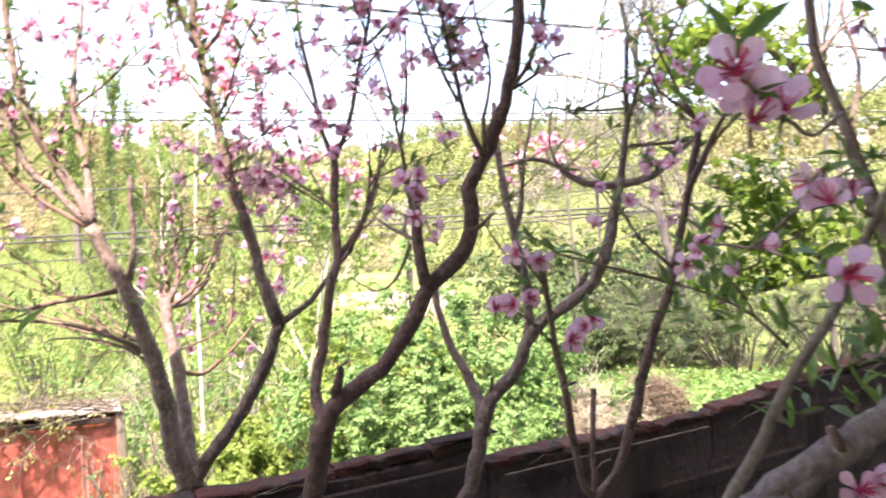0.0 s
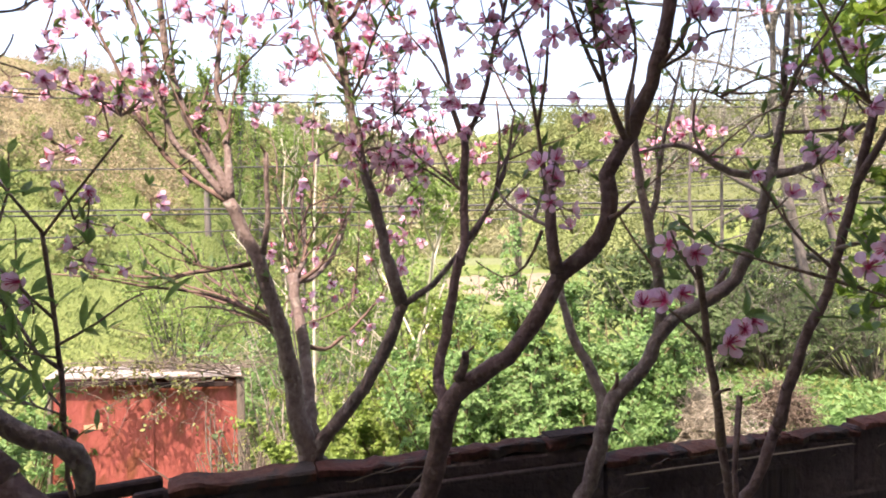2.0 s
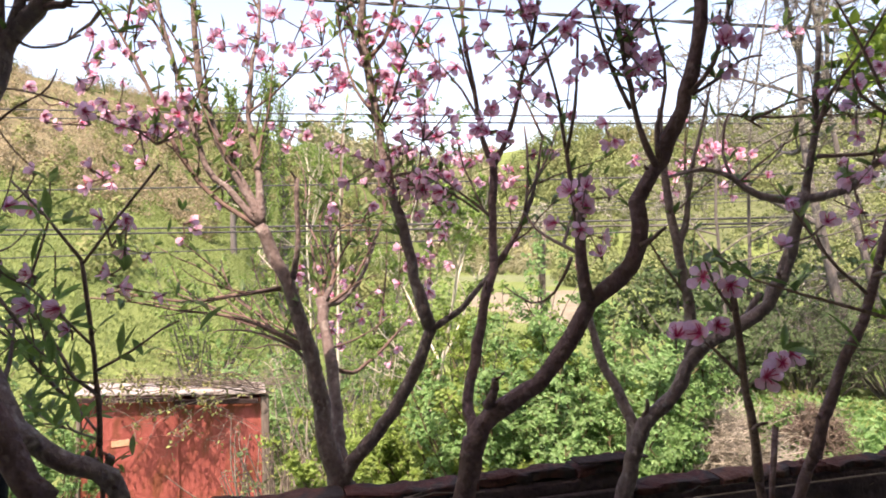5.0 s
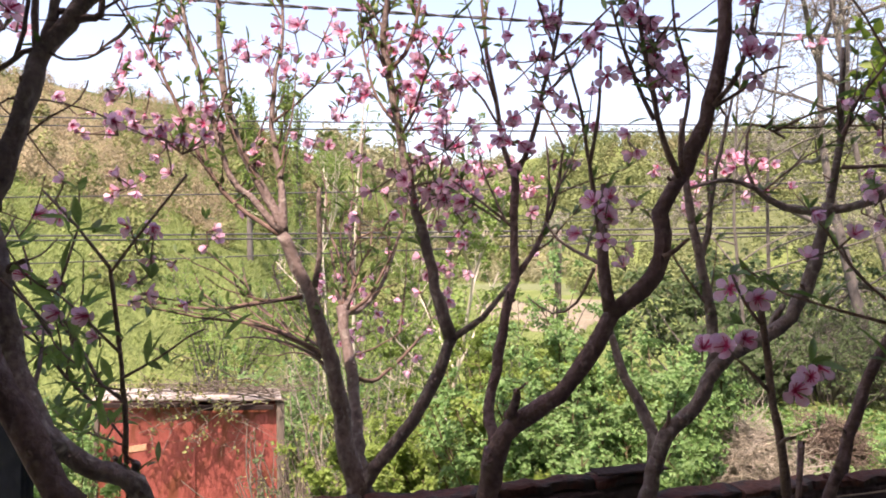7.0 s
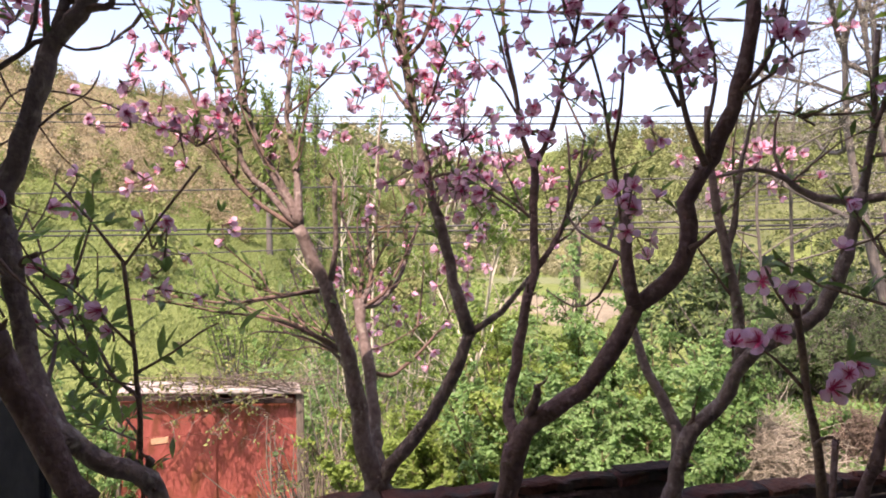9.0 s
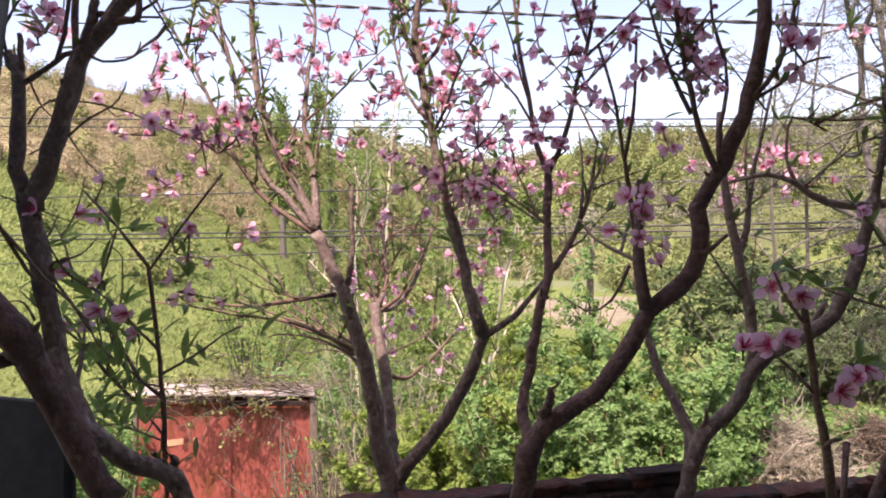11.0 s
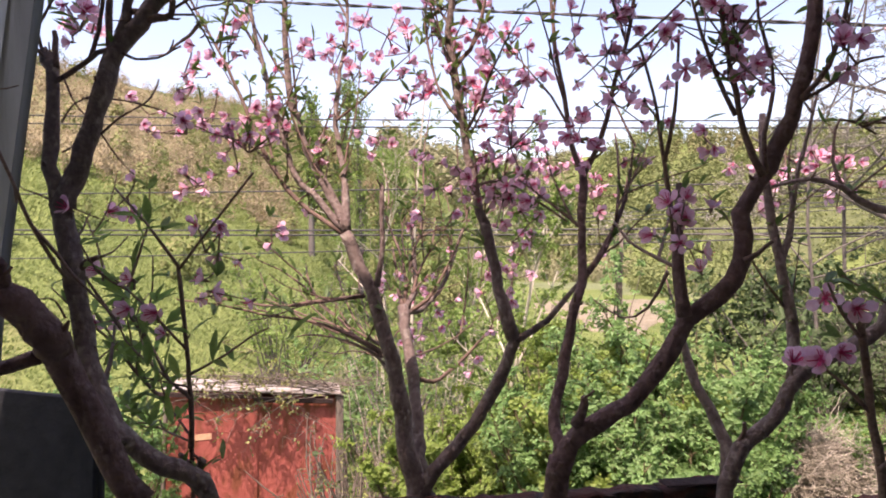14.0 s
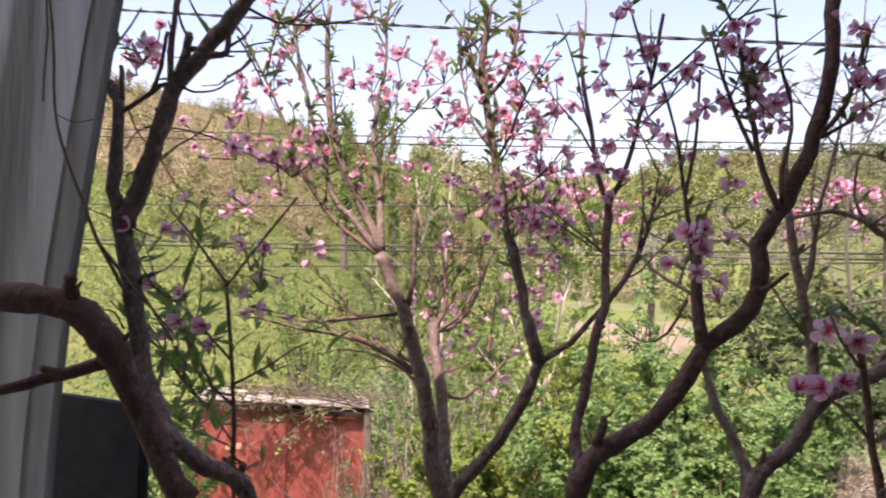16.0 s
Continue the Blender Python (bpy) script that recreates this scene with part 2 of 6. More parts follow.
def tube_geo(line, r0, r1, sides=8, rough=0.06, seed=0, cap=True, start=0, flare=0.0):
    """A tapered, slightly knotted tube round a line: vertices and faces, numbered from start."""
    rng = random.Random(seed)
    verts, faces = [], []
    n = len(line)
    side = None
    for k, p in enumerate(line):
        way = (line[min(k + 1, n - 1)] - line[max(k - 1, 0)]).normalized()
        if side is None:
            side = way.orthogonal().normalized()
        side = (side - way * side.dot(way)).normalized()
        up = way.cross(side)
        f = k / max(1, n - 1)
        r = (r0 + (r1 - r0) * f) * (1 + rng.uniform(-rough, rough)) * (1 + flare * math.exp(-k / 1.6))
        for j in range(sides):
            a = 2 * math.pi * j / sides
            rr = r * (1 + rng.uniform(-rough, rough) * 0.7)
            verts.append(p + (side * math.cos(a) + up * math.sin(a)) * rr)
    for k in range(n - 1):
        for j in range(sides):
            a, b = k * sides + j, k * sides + (j + 1) % sides
            faces.append((start + a, start + b, start + b + sides, start + a + sides))
    if cap:
        faces.append(tuple(start + (n - 1) * sides + j for j in range(sides)))
        faces.append(tuple(start + j for j in reversed(range(sides))))
    return verts, faces


def tube(name, points, r0, r1, material, sides=8, step=0.03, rough=0.06, seed=0):
    v, f = tube_geo(smooth_line(points, step), r0, r1, sides, rough, seed)
    return mesh_of(name, v, f, material, True)


def tubes(name, lines, material, sides=4):
    """Many thin stalks (line, r0, r1) joined in one mesh."""
    v, f = [], []
    for k, (line, r0, r1) in enumerate(lines):
        a, b = tube_geo([Vector(q) for q in line], r0, r1, sides, 0.05, k, False, len(v))
        v += a
        f += b
    return mesh_of(name, v, f, material, True)


def leaf_cards(name, centres, ways, length, width, material, seed=0, fold=0.3, droop=0.25, facing=None):
    """Small leaves folded along the midrib, two triangles each."""
    rng = np.random.default_rng(seed)
    c = np.asarray(centres, float)
    n = len(c)
    d = np.asarray(ways, float)
    d = d / np.maximum(np.linalg.norm(d, axis=1, keepdims=True), 1e-6)
    if facing is None:
        facing = rng.normal(size=(n, 3)) * 0.6 + np.array([0, 0, 1.0])
    else:
        facing = np.asarray(facing, float) + rng.normal(size=(n, 3)) * 0.38
        d = d - facing * (np.sum(d * facing, 1, keepdims=True) / np.maximum(np.sum(facing * facing, 1, keepdims=True), 1e-6)) * 0.85
        d = d / np.maximum(np.linalg.norm(d, axis=1, keepdims=True), 1e-6)
    side = np.cross(d, facing)
    side /= np.maximum(np.linalg.norm(side, axis=1, keepdims=True), 1e-6)
    up = np.cross(side, d)
    L = np.asarray(length) * rng.uniform(0.65, 1.25, (n, 1))
    W = np.asarray(width) * rng.uniform(0.7, 1.2, (n, 1))
    mid = c + d * L * 0.45 + up * W * fold
    tip = c + d * L - up * L * droop
    v = np.stack([c, mid + side * W * 0.5, tip, mid - side * W * 0.5], 1).reshape(-1, 3)
    base = np.arange(n)[:, None] * 4
    return quick_mesh(name, v, np.concatenate([base + [0, 1, 2], base + [0, 2, 3]], 1).reshape(-1, 3), material)


def lance_leaves(name, centres, ways, length, width, material, seed=0):
    """Narrow pointed leaves, folded along the midrib and curling down: five stations each."""
    rng = np.random.default_rng(seed)
    c = np.asarray(centres, float)
    n = len(c)
    d = np.asarray(ways, float)
    d /= np.maximum(np.linalg.norm(d, axis=1, keepdims=True), 1e-6)
    side = np.cross(d, rng.normal(size=(n, 3)) * 0.6 + np.array([0, 0, 1.0]))
    side /= np.maximum(np.linalg.norm(side, axis=1, keepdims=True), 1e-6)
    up = np.cross(side, d)
    L = length * rng.uniform(0.55, 1.3, (n, 1))
    W = width * rng.uniform(0.75, 1.25, (n, 1))
    curl = rng.uniform(0.05, 0.4, (n, 1))
    rows = []
    for f, w in ((0.0, 0.12), (0.25, 0.75), (0.5, 1.0), (0.78, 0.62), (1.0, 0.04)):
        mid = c + d * L * f - up * L * curl * f * f
        rows += [mid - side * W * w * 0.5 + up * W * w * 0.22, mid, mid + side * W * w * 0.5 + up * W * w * 0.22]
    v = np.stack(rows, 1).reshape(-1, 3)
    t = []
    for r in range(4):
        for k in range(2):
            q = r * 3 + k
            t += [[q, q + 1, q + 4], [q, q + 4, q + 3]]
    t = (np.arange(n)[:, None, None] * 15 + np.array(t)[None]).reshape(-1, 3)
    return quick_mesh(name, v, t, material, True)


def wander(rng, p, way, length, steps, bend, lift=0.0):
    line, w = [Vector(p)], Vector(way).normalized()
    for k in range(steps):
        w = (w + Vector((rng.gauss(0, bend), rng.gauss(0, bend), rng.gauss(0, bend) + lift))).normalized()
        line.append(line[-1] + w * (length / steps))
    return line


def box_mesh(name, size, material, bevel=0.004, segments=1):
    bm = bmesh.new()
    bmesh.ops.create_cube(bm, size=1)
    bmesh.ops.scale(bm, vec=size, verts=bm.verts)
    if bevel:
        bmesh.ops.bevel(bm, geom=bm.edges[:], offset=bevel, segments=segments, affect="EDGES")
    me = bpy.data.meshes.new(name)
    bm.to_mesh(me)
    bm.free()
    me.materials.append(material)
    return me


# ---- the land ----
def step01(v, a, b):
    t = np.clip((np.asarray(v, float) - a) / (b - a), 0, 1)
    return t * t * (3 - 2 * t)


AZ = (-180, -90, -60, -30, -10, 0, 5, 12, 20, 29, 35, 41, 48, 70, 110, 180)     # degrees left of straight ahead
FOOT = (60, 60, 40, 60, 90, 100, 100, 120, 45, 17, 15, 14, 13, 13, 40, 60)      # where the hill begins
RIDGE = (220, 200, 120, 150, 160, 170, 190, 280, 150, 85, 68, 60, 55, 52, 120, 220)
RISE = (2, 3, 7, 8.2, 8.6, 9.0, 8.4, 6.8, 7.6, 9.5, 10.7, 11.4, 12.9, 15, 6, 2)  # degrees above the eye
TOP_Z = 4.0


def land(x, y):
    """The height of the ground sheet."""
    x, y = np.asarray(x, float), np.asarray(y, float)
    r, az = np.hypot(x, y), np.degrees(np.arctan2(-x, y))
    foot, ridge, rise = (np.interp(az, AZ, some) for some in (FOOT, RIDGE, RISE))
    t = (r - foot) / (ridge - foot)
    hill = (TOP_Z + ridge * np.tan(np.radians(rise))) * np.clip(t, 0, 1) ** 1.15
    hill = hill * (1 - 0.35 * step01(t, 1.02, 2.2))
    bench = 2.1 * step01(x + 0.12 * y, -1.6, 1.4) * (1 - step01(r, 11, 24)) * step01(y, -2, 1.5)
    wave = 0.10 * np.sin(x * 0.9 + 0.6 * y) * np.cos(0.7 * y - 0.4 * x) + 0.8 * np.clip(t, 0, 1) * np.sin(x * 0.11) * np.cos(y * 0.09 + 1)
    return hill + bench + wave * step01(r, 2, 9)


def ground_mesh():
    rings = np.r_[0.0, np.geomspace(0.6, 3000, 150)]
    turns = np.radians(np.arange(0, 360, 1.2))
    x, y = rings[:, None] * -np.sin(turns), rings[:, None] * np.cos(turns)
    v = np.stack([x, y, land(x, y)], -1).reshape(-1, 3)
    m = len(turns)
    i, j = np.meshgrid(np.arange(len(rings) - 1), np.arange(m), indexing="ij")
    a, b = i * m + j, i * m + (j + 1) % m
    t = np.concatenate([np.stack([a, b, b + m], -1).reshape(-1, 3), np.stack([a, b + m, a + m], -1).reshape(-1, 3)])
    return quick_mesh("ground", v, t, GROUND, True)


tagged(part("ground", ground_mesh()), "grassy valley floor rising into scrubby hillsides", "ground", kind="structure")


def patch(name, az, wide, r, deep, material, label, lift=0.16):
    """A field of uneven outline that lies on the ground sheet."""
    rng = random.Random(int(r))
    n, rings = 90, 9
    edge = [1 + 0.22 * math.sin(k * 0.21 + 1) + 0.10 * math.sin(k * 0.63) + rng.uniform(-0.05, 0.05) for k in range(n)]
    edge[-1] = edge[0]
    v, t = [], []
    for j in range(rings + 1):
        for k in range(n):
            f = j / rings * edge[k]
            a = radians(az + wide * f * math.cos(k * 2 * math.pi / n))
            d = r + deep * f * math.sin(k * 2 * math.pi / n)
            x, y = -d * math.sin(a), d * math.cos(a)
            v.append((x, y, float(land(x, y)) + (lift if j < rings else -0.5)))
    for j in range(rings):
        for k in range(n):
            a, b = j * n + k, j * n + (k + 1) % n
            t += [(a, b, b + n), (a, b + n, a + n)]
    tagged(part(name, quick_mesh(name, v, t, material, True)), label, "field", kind="structure")


patch("field", 5.0, 5.5, 48, 13, SOIL, "pale dry ploughed field in the valley")
patch("scrub_slope", 52, 19, 55, 18, SCRUBLAND, "bare brown hillside under leafless scrub")
# sheet added under the far woods, coloured dark as their shade
patch("wooded_slope", -22, 21, 122, 40, HILL_FLOOR, "floor of the wooded far hill with tree shade put in its colour", 0.9)
patch("meadow", 1.5, 11, 82, 14, MEADOW, "light green meadow strip below the wooded hill")


def scatter(rng, n, az0, az1, r0, r1, power=1.0):
    az = np.radians(rng.uniform(az0, az1, n))
    r = r0 + (r1 - r0) * rng.uniform(0, 1, n) ** power
    return -r * np.sin(az), r * np.cos(az)


def ball_points(rng, n):
    d = rng.normal(size=(n, 3))
    d /= np.linalg.norm(d, axis=1, keepdims=True)
    return d * rng.uniform(0.35, 1, (n, 1)) ** 0.5


def woods(name, seed, az0, az1, r0, r1, trees, cards, height, size, material, label, power=1.0, flat=0.8):
    """A far wood: crowns of many loose leaf clumps on the slope."""
    rng = np.random.default_rng(seed)
    x, y = scatter(rng, trees, az0, az1, r0, r1, power)
    z = land(x, y)
    h = height * rng.uniform(0.55, 1.25, trees)
    pts = ball_points(rng, trees * cards).reshape(trees, cards, 3)
    c = np.stack([x, y, z + 0.5 * h], -1)[:, None] + pts * np.stack([h * 0.42 * flat, h * 0.42 * flat, h * 0.55], -1)[:, None]
    c = c.reshape(-1, 3)
    out = pts.reshape(-1, 3) + rng.normal(size=c.shape) * 0.38 + np.array([0, 0, 0.25])
    out /= np.maximum(np.linalg.norm(out, axis=1, keepdims=True), 1e-6)
    u = np.cross(out, rng.normal(size=c.shape))
    u /= np.maximum(np.linalg.norm(u, axis=1, keepdims=True), 1e-6)
    w = np.cross(out, u)
    half = size * 0.55 * rng.uniform(0.6, 1.25, (len(c), 1))
    v = np.stack([c - u * half, c - w * half * 0.7, c + u * half, c + w * half * 0.7 + out * half * 0.3], 1).reshape(-1, 3)
    base = np.arange(len(c))[:, None] * 4
    me = quick_mesh(name, v, np.concatenate([base + [0, 1, 2], base + [0, 2, 3]], 1).reshape(-1, 3), material)
    tagged(part(name, me), label, "woodland", kind="stuff")


woods("hill_woods", 1, -45, 13, 118, 185, 2400, 85, 4.6, 0.50, HILL_WOODS, "olive-green spring woodland on the far hill")
woods("hill_woods", 2, 8, 24, 120, 290, 900, 60, 5.5, 0.75, HAZED_WOODS, "green woodland in the valley notch with haze put in its colour")
woods("hill_scrub", 3, 31, 74, 33, 74, 1800, 100, 1.2, 0.10, SCRUB, "leafless brown scrub on the steep hillside")
woods("hill_bushes", 4, 17, 60, 24, 90, 260, 170, 1.6, 0.16, WOODS, "green bushes dotted over the grassy slope", 0.8)
woods("slope_trees", 6, 15, 31, 40, 105, 260, 200, 2.0, 0.22, WOODS, "young trees in leaf along the foot of the slope")
woods("valley_bushes", 5, -40, 3, 66, 134, 1500, 80, 3.0, 0.34, HILL_WOODS, "bushes and low trees along the valley floor")
woods("valley_bushes", 8, 3, 13, 92, 130, 150, 95, 2.6, 0.30, HAZED_WOODS, "bushes along the far edge of the meadow, paled by painted haze")


def grass(name, seed, az0, az1, r0, r1, n, height, label, power=0.7):
    rng = np.random.default_rng(seed)
    x, y = scatter(rng, n, az0, az1, r0, r1, power)
    keep = ~((x > -7.2) & (x < -3.7) & (y > 7.7) & (y < 10.6))
    x, y = x[keep], y[keep]
    c = np.stack([x, y, land(x, y) - 0.02], -1)
    ways = rng.normal(size=c.shape) * 0.35 + np.array([0, 0, 1.0])
    size = (height * (0.7 + np.hypot(x, y) / 40))[:, None]
    tagged(part(name, leaf_cards(name, c, ways, size, size * 0.24, GRASS, seed, facing=np.tile((-0.1, -0.8, 0.45), (len(c), 1)))), label, "grass", kind="stuff")


grass("grass", 11, 16, 66, 9, 75, 190000, 0.13, "long bright spring grass and weeds on the slope")
grass("grass", 12, -45, 22, 7, 60, 60000, 0.09, "spring grass on the open ground")


# ---- terrace, boundary wall, house behind the camera ----
def wall_y(x):
    return 1.43 + 0.57 * x


WALL_TURN = math.atan(0.57)
TOP, HIGH = 3.592, 3.640      # the coping of the long wall, and of its raised end
STEP = 0.07


def on_wall(along, out, up):
    """A place by metres along the wall from where it stands straight ahead, out from its middle towards the house, and up."""
    ux, uy = math.cos(WALL_TURN), math.sin(WALL_TURN)
    return Vector((ux * along + uy * out, uy * along - ux * out, up))


def by_wall(name, size, along, out, up, material, bevel=0.01):
    o = part(name, box_mesh(name, size, material, bevel))
    o.matrix_world = Matrix.Translation(Vector((0, wall_y(0), 0)) + on_wall(along, out, up)) @ pose(0, 0, 0, 0, 0, math.degrees(WALL_TURN))
    return o


tagged(by_wall("terrace", (16, 9.0, 2.4), 0, 4.5, 1.2, TERRACE, 0), "raised terrace of grey concrete paving", "terrace", kind="structure")
bwall = thing("boundary_wall", (0, wall_y(0), 2.4), "low rendered concrete garden wall with broken terracotta coping", "wall", kind="structure")


def wall_piece(name, along0, along1, thick, z0, z1, material, out=0.0, label="", bevel=0.006, turn=(0, 0, 0)):
    o = part(name, box_mesh(name, (along1 - along0, thick, z1 - z0), material, bevel), bwall, label)
    o.matrix_local = Matrix.Translation(on_wall((along0 + along1) / 2, out, (z0 + z1) / 2 - 2.4)) @ pose(0, 0, 0, 0, 0, math.degrees(WALL_TURN)) @ pose(0, 0, 0, *turn)
    return o


wall_piece("wall_body", -0.70, STEP, 0.046, 2.3, HIGH - 0.036, CONCRETE)
for a, b, up in ((STEP, 0.72, 0.0), (0.72, 1.0, 0.018), (1.0, 1.3, 0.036), (1.3, 3.6, 0.05)):
    wall_piece("wall_body", a, b, 0.046, 2.3, TOP - 0.034 + up, CONCRETE)
for k, at in enumerate((-0.63, -0.10, 0.50, 1.12, 1.8, 2.5)):
    wall_piece("pier", at - 0.045, at + 0.045, 0.04, 2.35, TOP - 0.075, TIMBER_AND_SHADE, 0.009, "dark weathered post let into the wall")
wall_piece("wall_strip", STEP + 0.04, 0.70, 0.006, TOP - 0.050, TOP - 0.047, GREY_VINE, 0.030, "thin pale lath under the coping", 0.001)
wall_piece("wall_strip", -0.5, STEP - 0.004, 0.012, HIGH - 0.066, HIGH - 0.058, TIMBER_AND_SHADE, 0.034, "thin dark lath under the coping", 0.002)
# a shadow band across the wall, built as a dark strip
wall_piece("wall_strip", 0.45, 3.6, 0.03, TOP - 0.20, TOP - 0.16, TIMBER_AND_SHADE, 0.014, "dark strip standing in for a shadow band along the wall")


def slab_mesh(name, long, deep, thick, material, seed):
    """A broken slab: a bar with worn, uneven edges along its length."""
    rng = random.Random(seed)
    n = max(4, int(long / 0.02))
    v, f = [], []
    for k in range(n + 1):
        x = long * (k / n - 0.5) + (rng.uniform(-0.004, 0.004) if 0 < k < n else 0)
        lift, chip = rng.uniform(-0.003, 0.003) + 0.002 * math.sin(k * 0.7 + seed), rng.choice((0, 0, 0.001, 0.002, 0.004))
        for y, z in ((-0.5, -0.5), (-0.52, 0.3), (-0.46, 0.5), (0.0, 0.54), (0.46, 0.5), (0.5, 0.3), (0.48, -0.5)):
            v.append((x, y * deep + (chip if y < -0.2 else 0) + rng.uniform(-0.0025, 0.0025), z * thick + lift + rng.uniform(-0.0015, 0.0015)))
    for k in range(n):
        for j in range(7):
            a, b = k * 7 + j, k * 7 + (j + 1) % 7
            f.append((b, a, a + 7, b + 7))
    f += [tuple(range(7)), tuple(reversed(range(n * 7, n * 7 + 7)))]
    return mesh_of(name, v, f, material)


rng = random.Random(5)
at, k = -0.715, 0
while at < 3.5:
    wide = rng.uniform(0.12, 0.30)
    if at < STEP < at + wide + 0.06:
        wide = STEP - at
    top = (HIGH if at + wide / 2 < STEP else TOP) + 0.05 * step01(at, 0.45, 1.3)
    k += 1
    o = part("coping_tile", slab_mesh("coping_tile", wide - 0.004, 0.046 + rng.uniform(-0.006, 0.008), 0.015 + rng.uniform(-0.002, 0.003), TILE, k), bwall)
    o.matrix_local = Matrix.Translation(on_wall(at + wide / 2, rng.uniform(-0.006, 0.010), top - 0.026 + rng.uniform(-0.003, 0.003) - 2.4)) @ pose(0, 0, 0, 0, 0, math.degrees(WALL_TURN)) @ pose(0, 0, 0, rng.uniform(-5, 5), rng.uniform(-1.2, 1.2), rng.uniform(-1.5, 1.5))
    for q in range(rng.choice((0, 0, 1))):
        a = max(-0.66, at + rng.uniform(0.02, wide - 0.02))
        o = part("coping_shard", slab_mesh("coping_shard", rng.uniform(0.02, 0.05), rng.uniform(0.015, 0.03), rng.uniform(0.005, 0.009), TILE, 50 + k * 3 + q), bwall)
        o.matrix_local = Matrix.Translation(on_wall(a, rng.uniform(-0.012, 0.012), top - 0.014 - 2.4)) @ pose(0, 0, 0, rng.uniform(-8, 8), rng.uniform(-5, 5), math.degrees(WALL_TURN) + rng.uniform(-25, 25))
    at += wide
lines = []
for k in range(34):   # dry stalks caught on the coping
    a = rng.uniform(-0.66, 2.6)
    p = on_wall(a, rng.uniform(0.0, 0.09), (HIGH if a < STEP else TOP) - 2.4 + rng.uniform(-0.05, -0.01))
    w = on_wall(1, 0, 0) * rng.choice((-1, 1)) + Vector((rng.gauss(0, 0.3), rng.gauss(0, 0.2), rng.gauss(0, 0.15)))
    n = 5
    line = [p + w.normalized() * (rng.uniform(0.06, 0.2) * j / n) + Vector((0, 0, rng.gauss(0, 0.003))) for j in range(n)]
    lines.append((line, 0.0014, 0.0008))
part("stalk_litter", tubes("stalk_litter", lines, GREY_VINE, 4), bwall, "dry stalks caught on the coping", "stuff")

# the plain house that closes the place behind the camera, whose eave shades the terrace
tagged(by_wall("house_wall", (16, 0.3, 7.4), 0, 2.95, 3.7, PLASTER, 0), "plain plastered house wall behind the terrace", "wall", kind="structure")
tagged(by_wall("house_roof", (17, 4.6, 0.12), 0, 2.92, 5.44, SOFFIT), "weathered boarded eave of the house roof", "roof", kind="structure")


# ---- the red shed ----
def shed():
    base = thing("shed", (-5.01, 7.49, float(land(-4.93, 7.49)) - 0.05), "rust-red steel shed with a grey roof littered with dry vines", "shed")
    base.rotation_euler = (0, 0, radians(29))
    w, d, h = 2.08, 0.70, 2.13 - base.location.z

    def put(name, size, place, material, label="", turn=(0, 0, 0), bevel=0.006, parent=None):
        o = part(name, box_mesh(name, size, material, bevel), parent or base, label)
        o.matrix_local = pose(*place, *turn)
        return o

    front = put("front_sheet", (w * 0.52, 0.03, h), (-w * 0.24, 0.0, h / 2 + 0.06), RED_PAINT)
    put("front_sheet", (w * 0.475, 0.03, h), (w * 0.2625, 0.018, h / 2 + 0.0), RED_PAINT)
    put("seam", (w * 0.5, 0.006, 0.012), (0, -0.014, h / 2 - 0.45), RED_PAINT, "pressed seam of the sheet", parent=front)
    put("seam", (0.035, 0.014, h - 0.1), (w * 0.024, -0.012, h / 2), RED_PAINT, "riveted upright joint")
    put("worn_patch", (0.20, 0.006, 0.075), (-w * 0.045, -0.02, h / 2 - 0.50), BARE_RUST, "bare scraped patch", (0, -4, 0), 0.002, front)
    for s in (-1, 1):
        put("side_sheet", (0.03, d, h - 0.05), (s * w / 2, d / 2 + 0.03, h / 2), RED_PAINT if s < 0 else TIMBER)
    put("back_sheet", (w, 0.03, h), (0, d + 0.05, h / 2), RED_PAINT)
    put("corner_post", (0.05, 0.06, h + 0.02), (-w / 2 - 0.02, -0.01, h / 2), TIMBER, "grey wooden corner post", (0, 1.2, 0), 0.012)
    put("corner_post", (0.10, 0.10, h + 0.06), (w / 2 + 0.05, 0.02, h / 2), TIMBER, "grey wooden corner post", (0, -0.8, 0), 0.012)
    put("roof_edge", (w * 0.55, 0.05, 0.06), (-w * 0.27, -0.075, h + 0.085), DARK_STEEL, "black drip edge", (0, 2.6, 0))
    put("roof_edge", (w * 0.47, 0.05, 0.06), (w * 0.24, -0.068, h - 0.003), DARK_STEEL, "black drip edge", (0, 2.6, 0))
    # overlapping roofing sheets
    for k in range(4):
        o = put("roof_sheet", (w / 4 + 0.10, d + 0.22, 0.025), (-w * 0.375 + k * w / 4, d / 2 + 0.05, h + 0.135 - 0.027 * k), SHEET, "", (-2.6, 2.6, 0))
    # dry vines on the roof
    rng = random.Random(8)
    lines = []
    for k in range(150):
        x = rng.uniform(-0.25, 1.12) * w / 2
        y = rng.uniform(0.60, 1.05) * d if x < 0.5 * w / 2 else rng.uniform(0.35, 1.05) * d
        low = 0.115 - 0.045 * x - 0.045 * y
        p = Vector((x, y, h + low + rng.uniform(0, 0.05)))
        line, a = [p], rng.uniform(0, 6.28)
        for j in range(rng.randint(4, 9)):
            a += rng.uniform(-0.5, 0.5)
            p = p + Vector((math.cos(a) * 0.11, math.sin(a) * 0.07, rng.uniform(-0.02, 0.045)))
            line.append(Vector((p.x, p.y, max(p.z, h + 0.105 - 0.045 * p.x - 0.045 * p.y))))
        lines.append((line, rng.uniform(0.003, 0.007), 0.002))
    o = part("vine_tangle", tubes("vine_tangle", lines, GREY_VINE, 4), base, "tangle of dry grey vines", "stuff")
    lines, cs, ws = [], [], []
